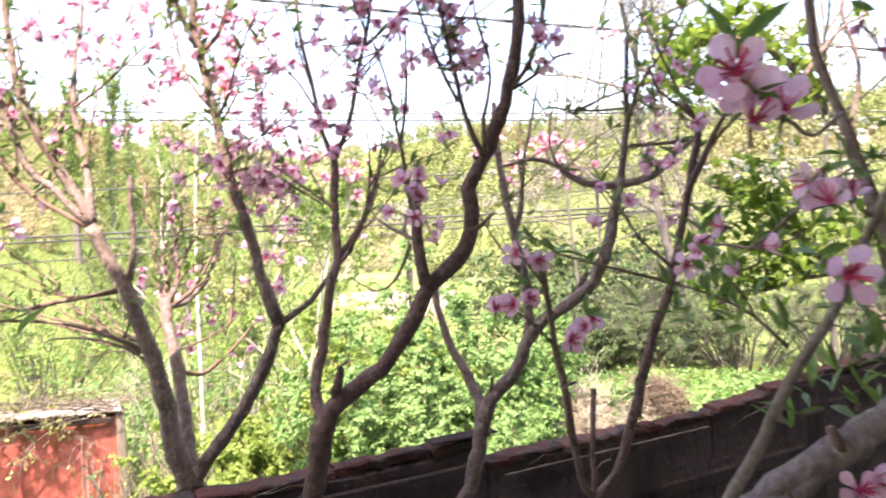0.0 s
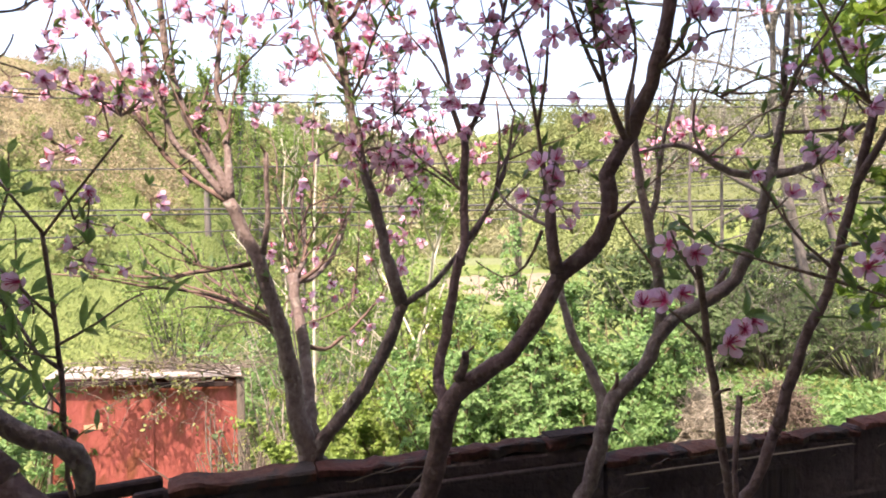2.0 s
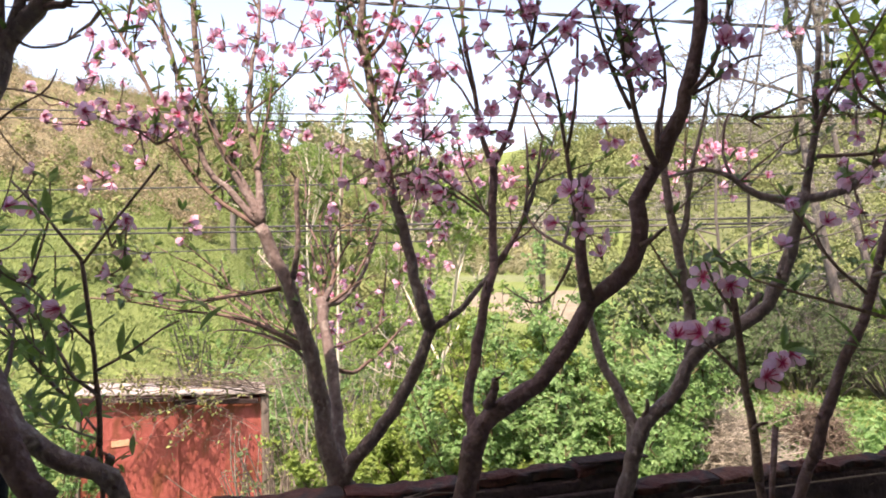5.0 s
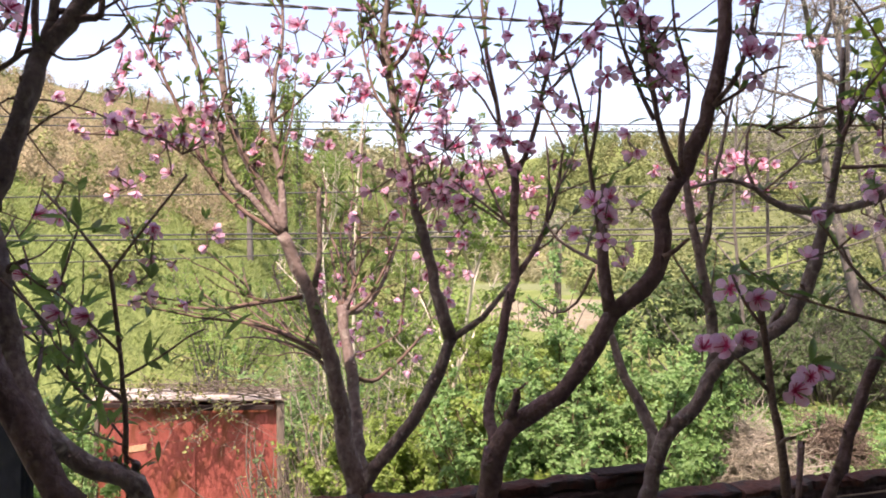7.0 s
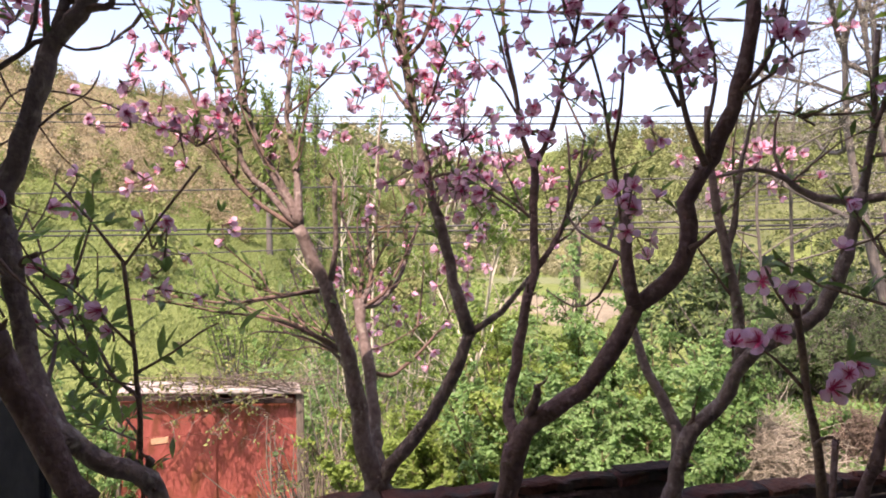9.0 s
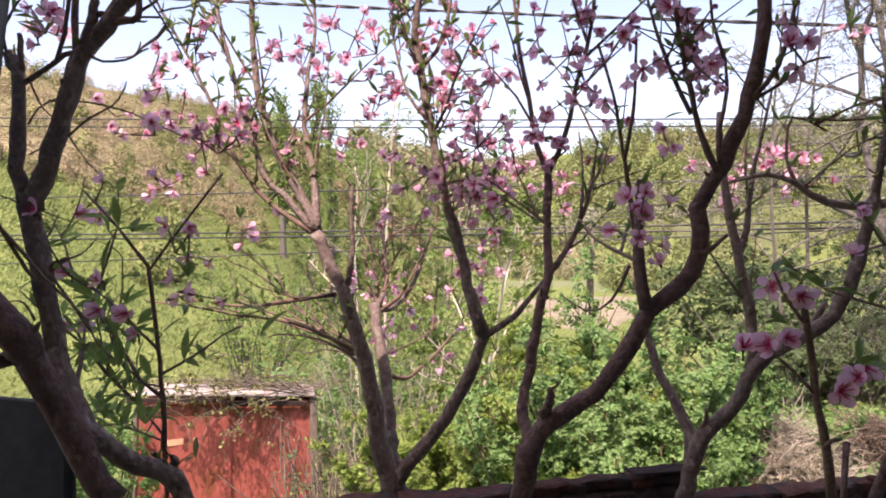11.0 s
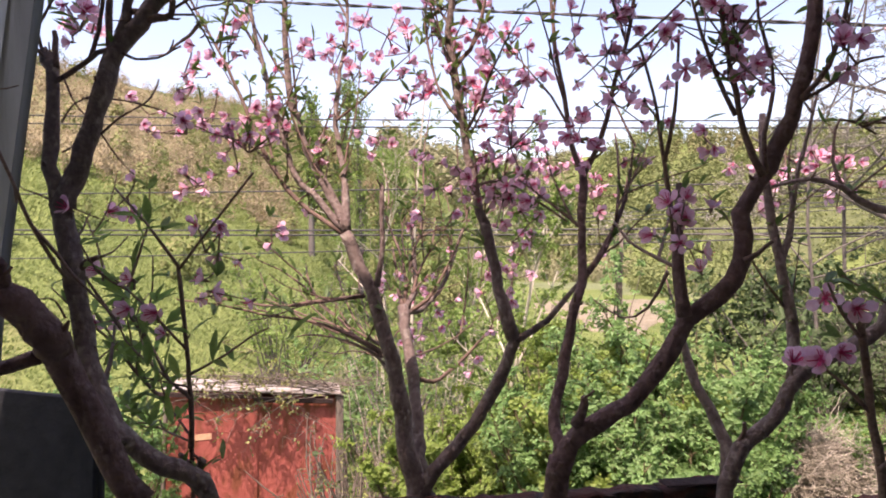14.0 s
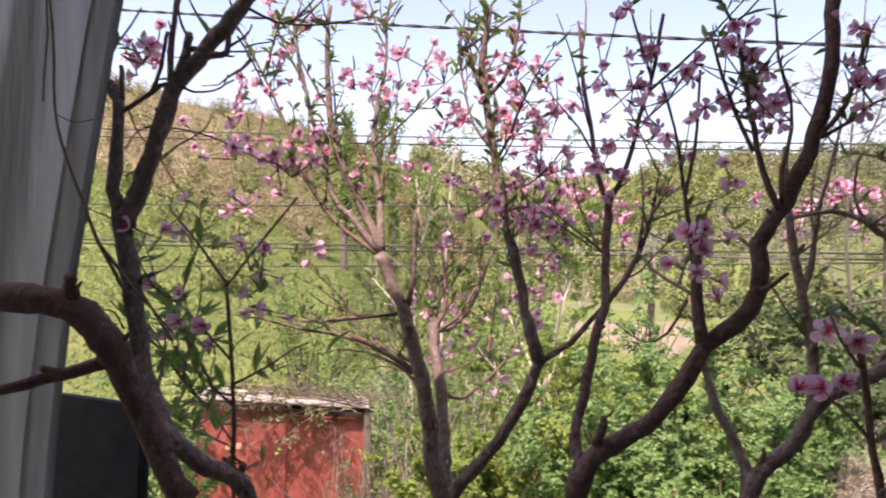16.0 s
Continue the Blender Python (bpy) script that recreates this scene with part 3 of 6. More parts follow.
    for k in range(6):   # vines with first leaves hanging over the front edge
        p = Vector((rng.uniform(0.05, 0.55) * w, -0.16, h + rng.uniform(0.02, 0.12)))
        line = [p]
        a = rng.uniform(-0.6, 0.9)
        for j in range(rng.randint(5, 11)):
            a += rng.uniform(-0.35, 0.35)
            p = p + Vector((0.10 * math.cos(a) * (1 if rng.random() < 0.8 else -0.5), rng.uniform(-0.07, 0.03), -0.04 + 0.075 * math.sin(a)))
            line.append(p)
            if rng.random() < 0.15:
                cs.append(p), ws.append((rng.uniform(-1, 1), rng.uniform(-1, 0.2), rng.uniform(-0.6, 0.8)))
        lines.append((line, 0.006, 0.002))
    for k in range(8):   # thin twigs that reach out in front of the face
        p = Vector((rng.uniform(-0.22, 0.52) * w, -0.20, h + rng.uniform(-0.35, 0.12)))
        main = wander(rng, p, (rng.uniform(-0.9, 0.5), rng.uniform(-0.9, 0.0), rng.uniform(-0.7, 0.2)), rng.uniform(0.4, 0.9), 6, 0.2, -0.05)
        lines.append((main, 0.005, 0.002))
        for j in range(5):
            side = wander(rng, main[rng.randint(1, 6)], (rng.gauss(0, 1), rng.gauss(0, 0.4), rng.gauss(-0.3, 0.6)), rng.uniform(0.12, 0.3), 4, 0.25)
            lines.append((side, 0.0028, 0.0015))
            for q in side[1:] if rng.random() < 0.15 else ():
                cs.append(q), ws.append((rng.gauss(0, 1), rng.gauss(0, 1), rng.gauss(0, 1)))
    sunward = Matrix.Rotation(radians(-29), 3, "Z") @ SUN_WAY
    for k in range(11):   # budding canes that arch out over the front from the corner post, leaves in loose bunches
        start = Vector((rng.uniform(0.40, 0.56) * w, rng.uniform(-0.05, 0.2), h + rng.uniform(0.0, 0.15)))
        end = Vector((rng.uniform(-0.26, 0.46) * w, -0.02, h - rng.uniform(0.30, 1.25))) + sunward * rng.uniform(0.95, 1.5)
        mid = start.lerp(end, 0.5) + Vector((rng.gauss(0, 0.08), rng.gauss(0, 0.08), 0.10))
        main = smooth_line((start, mid, end), 0.1)
        lines.append((main, 0.010, 0.004))
        for j in range(9):
            side = wander(rng, main[rng.randint(len(main) // 2, len(main) - 1)], (rng.gauss(-0.3, 1), rng.gauss(0, 0.5), rng.gauss(-0.1, 0.7)), rng.uniform(0.12, 0.3), 4, 0.2)
            lines.append((side, 0.0055, 0.0025))
            for q in rng.sample(side[1:], 2):
                for n in range(3):
                    cs.append(q + Vector((rng.gauss(0, 0.022), rng.gauss(0, 0.022), rng.gauss(0, 0.022))))
                    ws.append((rng.gauss(0, 1), rng.gauss(0, 1), rng.gauss(0, 1)))
    part("hanging_vine", tubes("hanging_vine", lines, GREY_VINE, 4), base, "vine canes hanging over the front", "stuff")
    part("vine_foliage", leaf_cards("vine_foliage", cs, ws, 0.050, 0.036, VINE_LEAF, 4), base, "small fresh vine leaves", "stuff")
    return base


shed()


# ---- shrubs, thickets, trees beyond the wall ----
def shrub(name, place, height, spread, stems, twigs, leaves, size, leaf, bark, label, seed, category="shrub", lean=(0, 0), shape=0.5, aspect=0.6):
    """Stems that fan out, side twigs along them, leaves along the twigs."""
    rng = random.Random(seed)
    base = thing(name, place, label, category)
    lines, cs, ws = [], [], []
    for s in range(stems):
        a, o = rng.uniform(0, 6.283), rng.uniform(0, 1) ** 0.6
        foot = Vector((math.cos(a) * spread * 0.35 * o, math.sin(a) * spread * 0.35 * o, 0))
        way = Vector((math.cos(a) * o * spread / height * 1.1 + lean[0], math.sin(a) * o * spread / height * 1.1 + lean[1], 1))
        full = height * rng.uniform(0.72, 1.06) * (1 - 0.22 * o)
        line = wander(rng, foot, way, full * way.normalized().length, 9, 0.09)
        lines.append((line, 0.012 + 0.004 * height, 0.004))
        for k in range(twigs):
            f = rng.uniform(0.16, 1.0) ** 0.65 * 8.99
            p = line[int(f)].lerp(line[int(f) + 1], f % 1)
            tw = Vector((rng.gauss(0, 1), rng.gauss(0, 1), rng.uniform(-0.1, 1.0)))
            twig = wander(rng, p, tw, rng.uniform(0.18, 0.5) * spread * shape, 4, 0.22)
            lines.append((twig, 0.005, 0.002))
            for j in range(leaves):
                q = rng.uniform(0.15, 1.0) * 3.99
                c = twig[int(q)].lerp(twig[int(q) + 1], q % 1)
                cs.append(c + Vector((rng.gauss(0, 0.012), rng.gauss(0, 0.012), rng.gauss(0, 0.012))))
                ws.append((tw.x * 0.5 + rng.gauss(0, 1), tw.y * 0.5 + rng.gauss(0, 1), rng.gauss(0.25, 0.5)))
    part("stem_growth", tubes("stem_growth", lines, bark, 4), base, kind="stuff")
    if cs:
        out = np.array([(c.x, c.y, 0.0) for c in cs]) / spread * 0.9 + np.array(SUN_WAY) * 0.75
        part("crown", leaf_cards("crown", cs, ws, size, size * aspect, leaf, seed, facing=out), base, kind="stuff")
    return base


def at_land(x, y, sink=0.05):
    return (x, y, float(land(x, y)) - sink)


def up_to(x, y, z):
    return z - float(land(x, y))


shrub("lime_shrub", at_land(-1.08, 4.6), up_to(-1.08, 4.6, 3.60), 0.55, 40, 42, 34, 0.036, LIME_LEAF, STEM, "dense yellow-green spring shrub behind the wall", 21)
shrub("lime_shrub", at_land(-0.68, 5.2), up_to(-0.68, 5.2, 3.74), 0.88, 40, 42, 34, 0.038, LIME_LEAF, STEM, "dense yellow-green spring shrub behind the wall", 22)
shrub("lime_shrub", at_land(-2.12, 6.8), up_to(-2.12, 6.8, 3.15), 0.40, 30, 30, 9, 0.040, LIME_LEAF, GREY_VINE, "thin brown-stemmed shrub with sparse yellow-green leaves", 30)
shrub("green_shrub", at_land(-0.25, 4.3), up_to(-0.25, 4.3, 3.70), 0.85, 42, 40, 30, 0.037, GREEN_LEAF, STEM, "leafy mid-green shrub behind the wall", 23)
shrub("green_shrub", at_land(0.18, 5.1), up_to(0.18, 5.1, 3.95), 0.62, 28, 38, 28, 0.038, GREEN_LEAF, STEM, "taller leafy mid-green shrub behind the wall", 24)
shrub("green_shrub", at_land(0.16, 4.2), up_to(0.16, 4.2, 3.20), 0.38, 16, 20, 18, 0.038, GREEN_LEAF, STEM, "low leafy green shrub beside the brush heap", 25)
shrub("cane_thicket", at_land(-3.3, 7.7), up_to(-3.3, 7.7, 2.6), 0.28, 16, 9, 4, 0.045, VINE_LEAF, GREY_VINE, "thin grey canes with few leaves beside the shed", 26, shape=0.7)
shrub("cane_thicket", at_land(-3.6, 9.6), up_to(-3.6, 9.6, 3.5), 1.2, 22, 10, 9, 0.06, DARK_LEAF, DEAD, "thin pale canes with few leaves behind the shed", 27, shape=0.7)
shrub("cane_thicket", at_land(-3.25, 6.60), up_to(-3.25, 6.60, 2.50), 0.34, 46, 9, 2, 0.035, VINE_LEAF, GREY_VINE, "dry grey-brown canes crowded at the corner of the shed", 37, shape=0.6)
shrub("cane_thicket", at_land(-2.75, 5.60), up_to(-2.75, 5.60, 2.38), 0.30, 34, 10, 3, 0.035, VINE_LEAF, GREY_VINE, "low dry grey-brown canes in front of the shed corner", 38, shape=0.6)
shrub("cane_thicket", at_land(-2.30, 5.30), up_to(-2.30, 5.30, 2.95), 0.42, 44, 12, 5, 0.035, DARK_LEAF, GREY_VINE, "dark brushwood of dry canes with few small leaves", 39, shape=0.6)
shrub("weed_clump", at_land(-7.3, 8.4), up_to(-7.3, 8.4, 2.2), 0.9, 22, 12, 12, 0.07, GREEN_LEAF, STEM, "green weeds growing at the shed wall", 28)
shrub("weed_clump", at_land(-6.0, 6.3), up_to(-6.0, 6.3, 2.6), 0.32, 24, 16, 16, 0.06, GREEN_LEAF, STEM, "lush green weeds growing beside the shed", 33)
shrub("weed_clump", at_land(-7.1, 6.6), up_to(-7.1, 6.6, 2.8), 0.6, 26, 16, 16, 0.06, GREEN_LEAF, STEM, "lush green weeds growing beside the shed", 34)
shrub("weed_clump", at_land(-5.6, 11.4), up_to(-5.6, 11.4, 2.7), 2.0, 26, 14, 10, 0.10, GREEN_LEAF, STEM, "green weeds behind the shed", 29)
shrub("weed_clump", at_land(-5.66, 5.00), up_to(-5.66, 5.00, 3.12), 0.70, 30, 18, 18, 0.055, GREEN_LEAF, STEM, "tall green weeds growing beyond the wall", 35)
shrub("weed_clump", at_land(-3.56, 3.20), up_to(-3.56, 3.20, 3.24), 0.45, 30, 18, 18, 0.050, GREEN_LEAF, STEM, "tall green weeds growing beyond the wall", 36)
for k, (x, y, z, s) in enumerate(((-3.4, 13.0, 4.3, 2.0), (-1.9, 12.0, 3.9, 1.7), (1.3, 10.5, 4.2, 1.4), (2.5, 11.5, 4.6, 1.6), (-9.5, 15.5, 4.2, 2.2), (-6.5, 16.0, 4.6, 2.2))):
    shrub("thicket", at_land(x, y), up_to(x, y, z), s, 22, 13, 9, 0.10, (POPLAR_LEAF, DARK_LEAF)[k in (2, 3)], GREY_BARK, "loose spring thicket of thin grey stems", 40 + k)
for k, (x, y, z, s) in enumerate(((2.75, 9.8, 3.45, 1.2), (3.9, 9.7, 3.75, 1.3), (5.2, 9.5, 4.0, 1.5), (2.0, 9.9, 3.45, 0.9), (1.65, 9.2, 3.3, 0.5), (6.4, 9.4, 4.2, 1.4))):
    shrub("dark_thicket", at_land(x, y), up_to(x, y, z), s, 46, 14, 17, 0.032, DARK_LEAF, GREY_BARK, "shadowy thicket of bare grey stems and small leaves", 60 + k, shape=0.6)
shrub("blackthorn", at_land(3.0, 11.8), up_to(3.0, 11.8, 4.2), 1.5, 40, 24, 7, 0.013, WHITE_PETAL, GREY_BARK, "blackthorn bush covered in small white blossom", 70, aspect=0.9)
shrub("white_flower_clump", at_land(-1.62, 3.9), up_to(-1.62, 3.9, 2.55), 0.3, 8, 6, 5, 0.035, WHITE_PETAL, TWIG, "small clump of white flowers under the shrubs", 71, category="flowers", aspect=0.9)


def low_plants(name, seed, x0, x1, y0, y1, n, size, leaf, label):
    rng = np.random.default_rng(seed)
    x, y = rng.uniform(x0, x1, n), rng.uniform(y0, y1, n)
    c = np.stack([x, y, land(x, y) + rng.uniform(0, 0.22, n) ** 1.3], -1)
    ways = rng.normal(size=c.shape) + np.array([0, 0, 0.7])
    tagged(part(name, leaf_cards(name, c, ways, size, size * 0.7, leaf, seed)), label, "plants", kind="stuff")


low_plants("nettles", 81, 0.4, 6.6, 4.5, 8.9, 13000, 0.07, GREEN_LEAF, "carpet of fresh green nettles and weeds")
low_plants("weeds", 82, -1.5, 0.4, 3.2, 6.2, 6000, 0.06, LIME_LEAF, "low green weeds under the shrubs")


def heap(name, place, size, n, material, label, seed, thick=0.006, long=0.5):
    """A mound of crossed dry canes."""
    rng = random.Random(seed)
    base = thing(name, place, label, "brush heap")
    lines = []
    for k in range(n):
        d = Vector((rng.gauss(0, 0.45), rng.gauss(0, 0.45), 0))
        top = size[2] * max(0.06, 1 - (d.x * d.x + d.y * d.y) * 0.8)
        p = Vector((d.x * size[0], d.y * size[1], top * rng.uniform(0.45, 1)))
        a = rng.uniform(0, 6.283)
        w = Vector((math.cos(a), math.sin(a) * 0.7, rng.uniform(-0.3, 0.12)))
        line = wander(rng, p - w * long * 0.4, w, long * rng.uniform(0.6, 1.4), 6, 0.34)
        lines.append(([Vector((q.x, q.y, max(q.z, 0.02))) for q in line], thick, thick * 0.5))
    for line in lines[-40:]:
        part("cane", tubes("cane", [line], material, 5), base)
    part("cane_tangle", tubes("cane_tangle", lines[:-40], material, 4), base, kind="stuff")
    return base


heap("brush_heap", at_land(0.88, 5.2), (0.50, 0.42, up_to(0.88, 5.2, 2.90)), 3400, DEAD, "heap of dry straw-coloured canes behind the wall", 90, 0.0032, 0.42)
heap("leaf_heap", at_land(1.85, 6.7), (0.40, 0.30, up_to(1.85, 6.7, 2.68)), 900, LITTER, "heap of brown dead brush on the weeds", 91, 0.004, 0.28)


def branching(name, place, height, lean, seed, bark, leaf, leaf_size, label, category="tree", thick=0.09, levels=4, leaves=5, spread=0.55, fork_from=0.3, reach=0.62):
    """A tree with a tapered trunk, forking limbs and fine twigs that carry buds or leaves."""
    rng = random.Random(seed)
    base = thing(name, place, label, category)
    groups = {0: [], 1: [], 2: []}
    cs, ws = [], []

    def grow(p, way, length, r, level):
        n = 7 if level < 3 else 4
        line = wander(rng, p, way, length, n, 0.07 + 0.03 * level, 0.02)
        groups[min(level, 2)].append((line, r, r * (0.45 if level else 0.35)))
        if level >= levels - 1:
            for j in range(leaves):
                q = rng.uniform(0.1, 1) * (n - 0.01)
                cs.append(line[int(q)].lerp(line[int(q) + 1], q % 1))
                ws.append((rng.gauss(0, 1), rng.gauss(0, 1), rng.gauss(0.3, 0.7)))
        if level < levels:
            for j in range((7, 6, 5, 4, 3)[level]):
                q = rng.uniform(fork_from if level == 0 else 0.2, 1) * (n - 0.01)
                at = line[int(q)].lerp(line[int(q) + 1], q % 1)
                main = (line[-1] - line[0]).normalized()
                side = Vector((rng.gauss(0, 1), rng.gauss(0, 1), rng.gauss(0.1, 0.5)))
                grow(at, main * (1 - spread) + side.normalized() * spread * 1.3, length * reach * rng.uniform(0.6, 1.05) * (1 - 0.35 * q / n), r * 0.48, level + 1)

    grow(Vector((0, 0, 0)), Vector((lean[0], lean[1], 1)), height, thick, 0)
    part("trunk", tubes("trunk", groups[0], bark, 9), base)
    for line in groups[1]:
        part("limb", tubes("limb", [line], bark, 6), base)
    part("twig_growth", tubes("twig_growth", groups[2], bark, 3), base, kind="stuff")
    part("crown", leaf_cards("crown", cs, ws, leaf_size, leaf_size * 0.7, leaf, seed), base, kind="stuff")
    return base


for k, (x, y, h, lx, th) in enumerate(((3.50, 10.3, 5.2, -0.19, 0.26), (1.75, 9.6, 5.4, -0.05, 0.08), (2.3, 11.0, 6.2, -0.12, 0.10), (3.86, 10.2, 6.4, -0.20, 0.17), (4.3, 8.0, 6.2, -0.16, 0.10), (5.6, 9.4, 6.6, -0.10, 0.12), (6.9, 10.2, 7.0, -0.1, 0.12))):
    branching("grey_tree", at_land(x, y), h, (lx, 0.02), 100 + k, GREY_BARK, PALE_LEAF, 0.019, "grey-barked tree breaking into pale buds and blossom", thick=th * 0.33, levels=5 if k < 2 else 4, leaves=7 if k < 2 else 14)
for k, (x, y, h) in enumerate(((-4.3, 15.0, 5.2), (-2.7, 10.0, 4.0), (-7.8, 18.0, 6.5))):
    branching("young_tree", at_land(x, y), h, (0.03, 0), 120 + k, PALE_BARK, POPLAR_LEAF, 0.06, "slender pale-stemmed young tree in first leaf", thick=0.045, leaves=5, spread=0.42)


def poplar(place, height, seed):
    rng = random.Random(seed)
    base = thing("poplar", place, "tall narrow poplar in fresh green leaf", "tree", "poplars behind the shed")
    trunk = wander(rng, (0, 0, 0), (0, 0, 1), height, 10, 0.02)
    limbs, cs, ws = [], [], []
    for k in range(60):
        q = rng.uniform(0.12, 0.97) * 9.99
        p = trunk[int(q)].lerp(trunk[int(q) + 1], q % 1)
        a = rng.uniform(0, 6.283)
        line = wander(rng, p, (math.cos(a) * 0.24, math.sin(a) * 0.24, 1), height * rng.uniform(0.10, 0.22), 5, 0.06)
        limbs.append((line, 0.03, 0.008))
        for j in range(34):
            f = rng.uniform(0.1, 1) * 4.99
            cs.append(line[int(f)].lerp(line[int(f) + 1], f % 1) + Vector((rng.gauss(0, 0.09), rng.gauss(0, 0.09), rng.gauss(0, 0.16))))
            ws.append((rng.gauss(0, 1), rng.gauss(0, 1), rng.gauss(0, 0.8)))
    part("trunk", tubes("trunk", [(trunk, 0.16, 0.03)], GREY_BARK, 8), base)
    part("limb_growth", tubes("limb_growth", limbs, GREY_BARK, 4), base, kind="stuff")
    part("crown", leaf_cards("crown", cs, ws, 0.13, 0.11, POPLAR_LEAF, seed), base, kind="stuff")


for k, (az, r, h) in enumerate(((27.2, 34, 9.5), (25.4, 36, 10.5), (23.6, 37, 9.6), (22.2, 35, 8.6), (29.5, 33, 7.6))):
    poplar(at_land(-r * math.sin(radians(az)), r * math.cos(radians(az)), 0.3), h, 140 + k)

# the pale bare pole that stands in the thicket
pole = part("pole", tube("pole", [(0.03, 0, 0), (0.0, 0, 2.4), (0.02, 0, 4.4), (0.10, 0, 5.7), (0.16, 0, 6.4)], 0.034, 0.010, PALE_BARK, 10, 0.3, 0.05, 3))
pole.location = at_land(-3.47, 9.0)
tagged(pole, "thin pale wooden pole standing in the thicket", "pole")


# ---- overhead lines ----
def wire(name, a, b, sag, r, material, label, twist=0):
    """A hanging cable; twist: wound from several strands."""
    a, b = Vector(a), Vector(b)
    n = 60
    lines = []
    for s in range(max(1, twist)):
        line = []
        for k in range(n * (4 if twist else 1) + 1):
            f = k / (n * (4 if twist else 1))
            p = a.lerp(b, f) - Vector((0, 0, sag * 4 * f * (1 - f)))
            if twist:
                g = f * (b - a).length * 5 + s * 6.283 / twist
                p = p + Vector((0, math.cos(g), math.sin(g))) * r * 0.9
            line.append(p)
        lines.append((line, r, r))
    ob = part(name, tubes(name, lines, material, 5))
    return tagged(ob, label, "cable", "overhead cables")


wire("cable", (-26, 14, 12.45), (16, 14, 6.6), 0.25, 0.022, CABLE, "black twisted overhead cable", 2)
wire("cable", (-26, 14.4, 8.30), (16, 14.4, 6.08), 0.25, 0.016, CABLE, "thin black overhead wire")
wire("cable", (-26, 14.5, 8.02), (16, 14.5, 5.97), 0.20, 0.016, CABLE, "thin black overhead wire")
wire("cable", (-26, 14, 5.50), (16, 14, 5.45), 0.10, 0.016, CABLE, "thin black overhead wire")
wire("cable", (-26, 14, 4.46), (16, 14, 4.75), 0.12, 0.021, CABLE, "thick black overhead power cable")
wire("cable", (-26, 14.1, 4.34), (16, 14.1, 4.66), 0.12, 0.021, CABLE, "thick black overhead power cable")
wire("cable", (-26, 14, 3.40), (16, 14, 5.00), 0.12, 0.015, CABLE, "thin black overhead wire")
for k in range(3):
    wire("cable", (-9, 24, 4.95 + 0.13 * k), (22, 24, 6.80 + 0.13 * k), 0.3, 0.015, GREY_CABLE, "pale weathered aluminium line")


# a stake with a leafy vine out in the open ground
stake = part("stake", tube("stake", [(0, 0, 0), (0.02, 0, 1.6), (0.03, 0, 3.05)], 0.05, 0.04, TIMBER, 8, 0.4, 0.06, 9))
stake.location = (-1.02, 13.9, float(land(-1.02, 13.9)))
tagged(stake, "grey wooden stake overgrown by a vine", "stake")
shrub("vine_on_stake", (-1.02, 13.95, float(land(-1.02, 13.95))), 3.7, 0.55, 9, 9, 9, 0.10, GREEN_LEAF, GREY_VINE, "leafy vine climbing a wooden stake", 72, category="vine")


# ---- the tall metal sheet and the zinc panel by the terrace ----
def leaning_sheet():
    base = thing("metal_post", (-0.767, 0.66, 2.38), "tall blue-grey sheet-metal post beside the terrace", "post")
    edge = ((0.0, 0.0), (1.0, 0.02), (1.46, 0.03), (1.62, 0.044), (1.77, 0.069), (1.94, 0.10), (2.3, 0.18), (2.9, 0.32))
    zs = np.linspace(0, 2.15, 40)
    xs = np.interp(zs, [e[0] for e in edge], [e[1] for e in edge])
    across = ((0.0, 0.0), (-0.02, -0.006), (-0.045, 0.004), (-0.10, 0.0), (-0.15, 0.002), (-0.165, -0.004), (-0.19, -0.004), (-0.205, 0.002), (-0.30, 0.004), (-0.42, 0.0), (-0.55, 0.02))
    for name, picks, label in (("face", across[2:], ""), ("edge_fold", across[:3], "lighter folded edge")):
        v, f, n = [], [], len(picks)
        for back in (0.0, 0.012):
            for x, z in zip(xs, zs):
                for dx, dy in picks:
                    v.append((x + dx, dy + back + 0.004 * math.sin(z * 5 + dx * 9), z))
        m = len(zs) * n
        for k in range(len(zs) - 1):
            for j in range(n - 1):
                a = k * n + j
                f.append((a + 1, a, a + n, a + n + 1))
                f.append((m + a, m + a + 1, m + a + n + 1, m + a + n))
            for j in (0, n - 1):
                a = k * n + j
                f.append((a, m + a, m + a + n, a + n) if j else (m + a, a, a + n, m + a + n))
        part(name, mesh_of(name, v, f, POST, True), base, label)


leaning_sheet()
pan = thing("zinc_panel", (-1.10, 1.02, 2.4), "dull zinc sheet panel standing at the end of the wall, shade put in its colour", "panel")
o = part("sheet", box_mesh("sheet", (0.345, 0.012, 1.385), SHADED_PANEL, 0.003), pan)
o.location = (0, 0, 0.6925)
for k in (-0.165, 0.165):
    o = part("fold", box_mesh("fold", (0.006, 0.014, 1.375), SHADED_PANEL, 0.003), pan)
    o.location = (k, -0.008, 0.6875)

# a torn strip of sheet steel and a bracket on the wall
strip = by_wall("steel_strip", (0.15, 0.04, 0.0035), 0.02, 0.012, HIGH - 0.006, DARK_STEEL, 0.002)
tagged(strip, "rusty black strip of sheet steel lying on the coping", "metal strip")
brk = thing("bracket", tuple(Vector((0, wall_y(0), 0)) + on_wall(-0.76, 0.03, HIGH - 0.06)), "blackened steel bracket at the broken end of the wall", "bracket")
for size, place, turn in (((0.20, 0.02, 0.022), (-0.07, 0, 0.035), -5), ((0.05, 0.02, 0.07), (0.03, 0, 0.012), -6), ((0.07, 0.02, 0.025), (0.01, 0, -0.03), 0)):
    o = part("arm", box_mesh("arm", size, DARK_STEEL, 0.004), brk)
    o.matrix_local = pose(*place, 0, turn, 25)


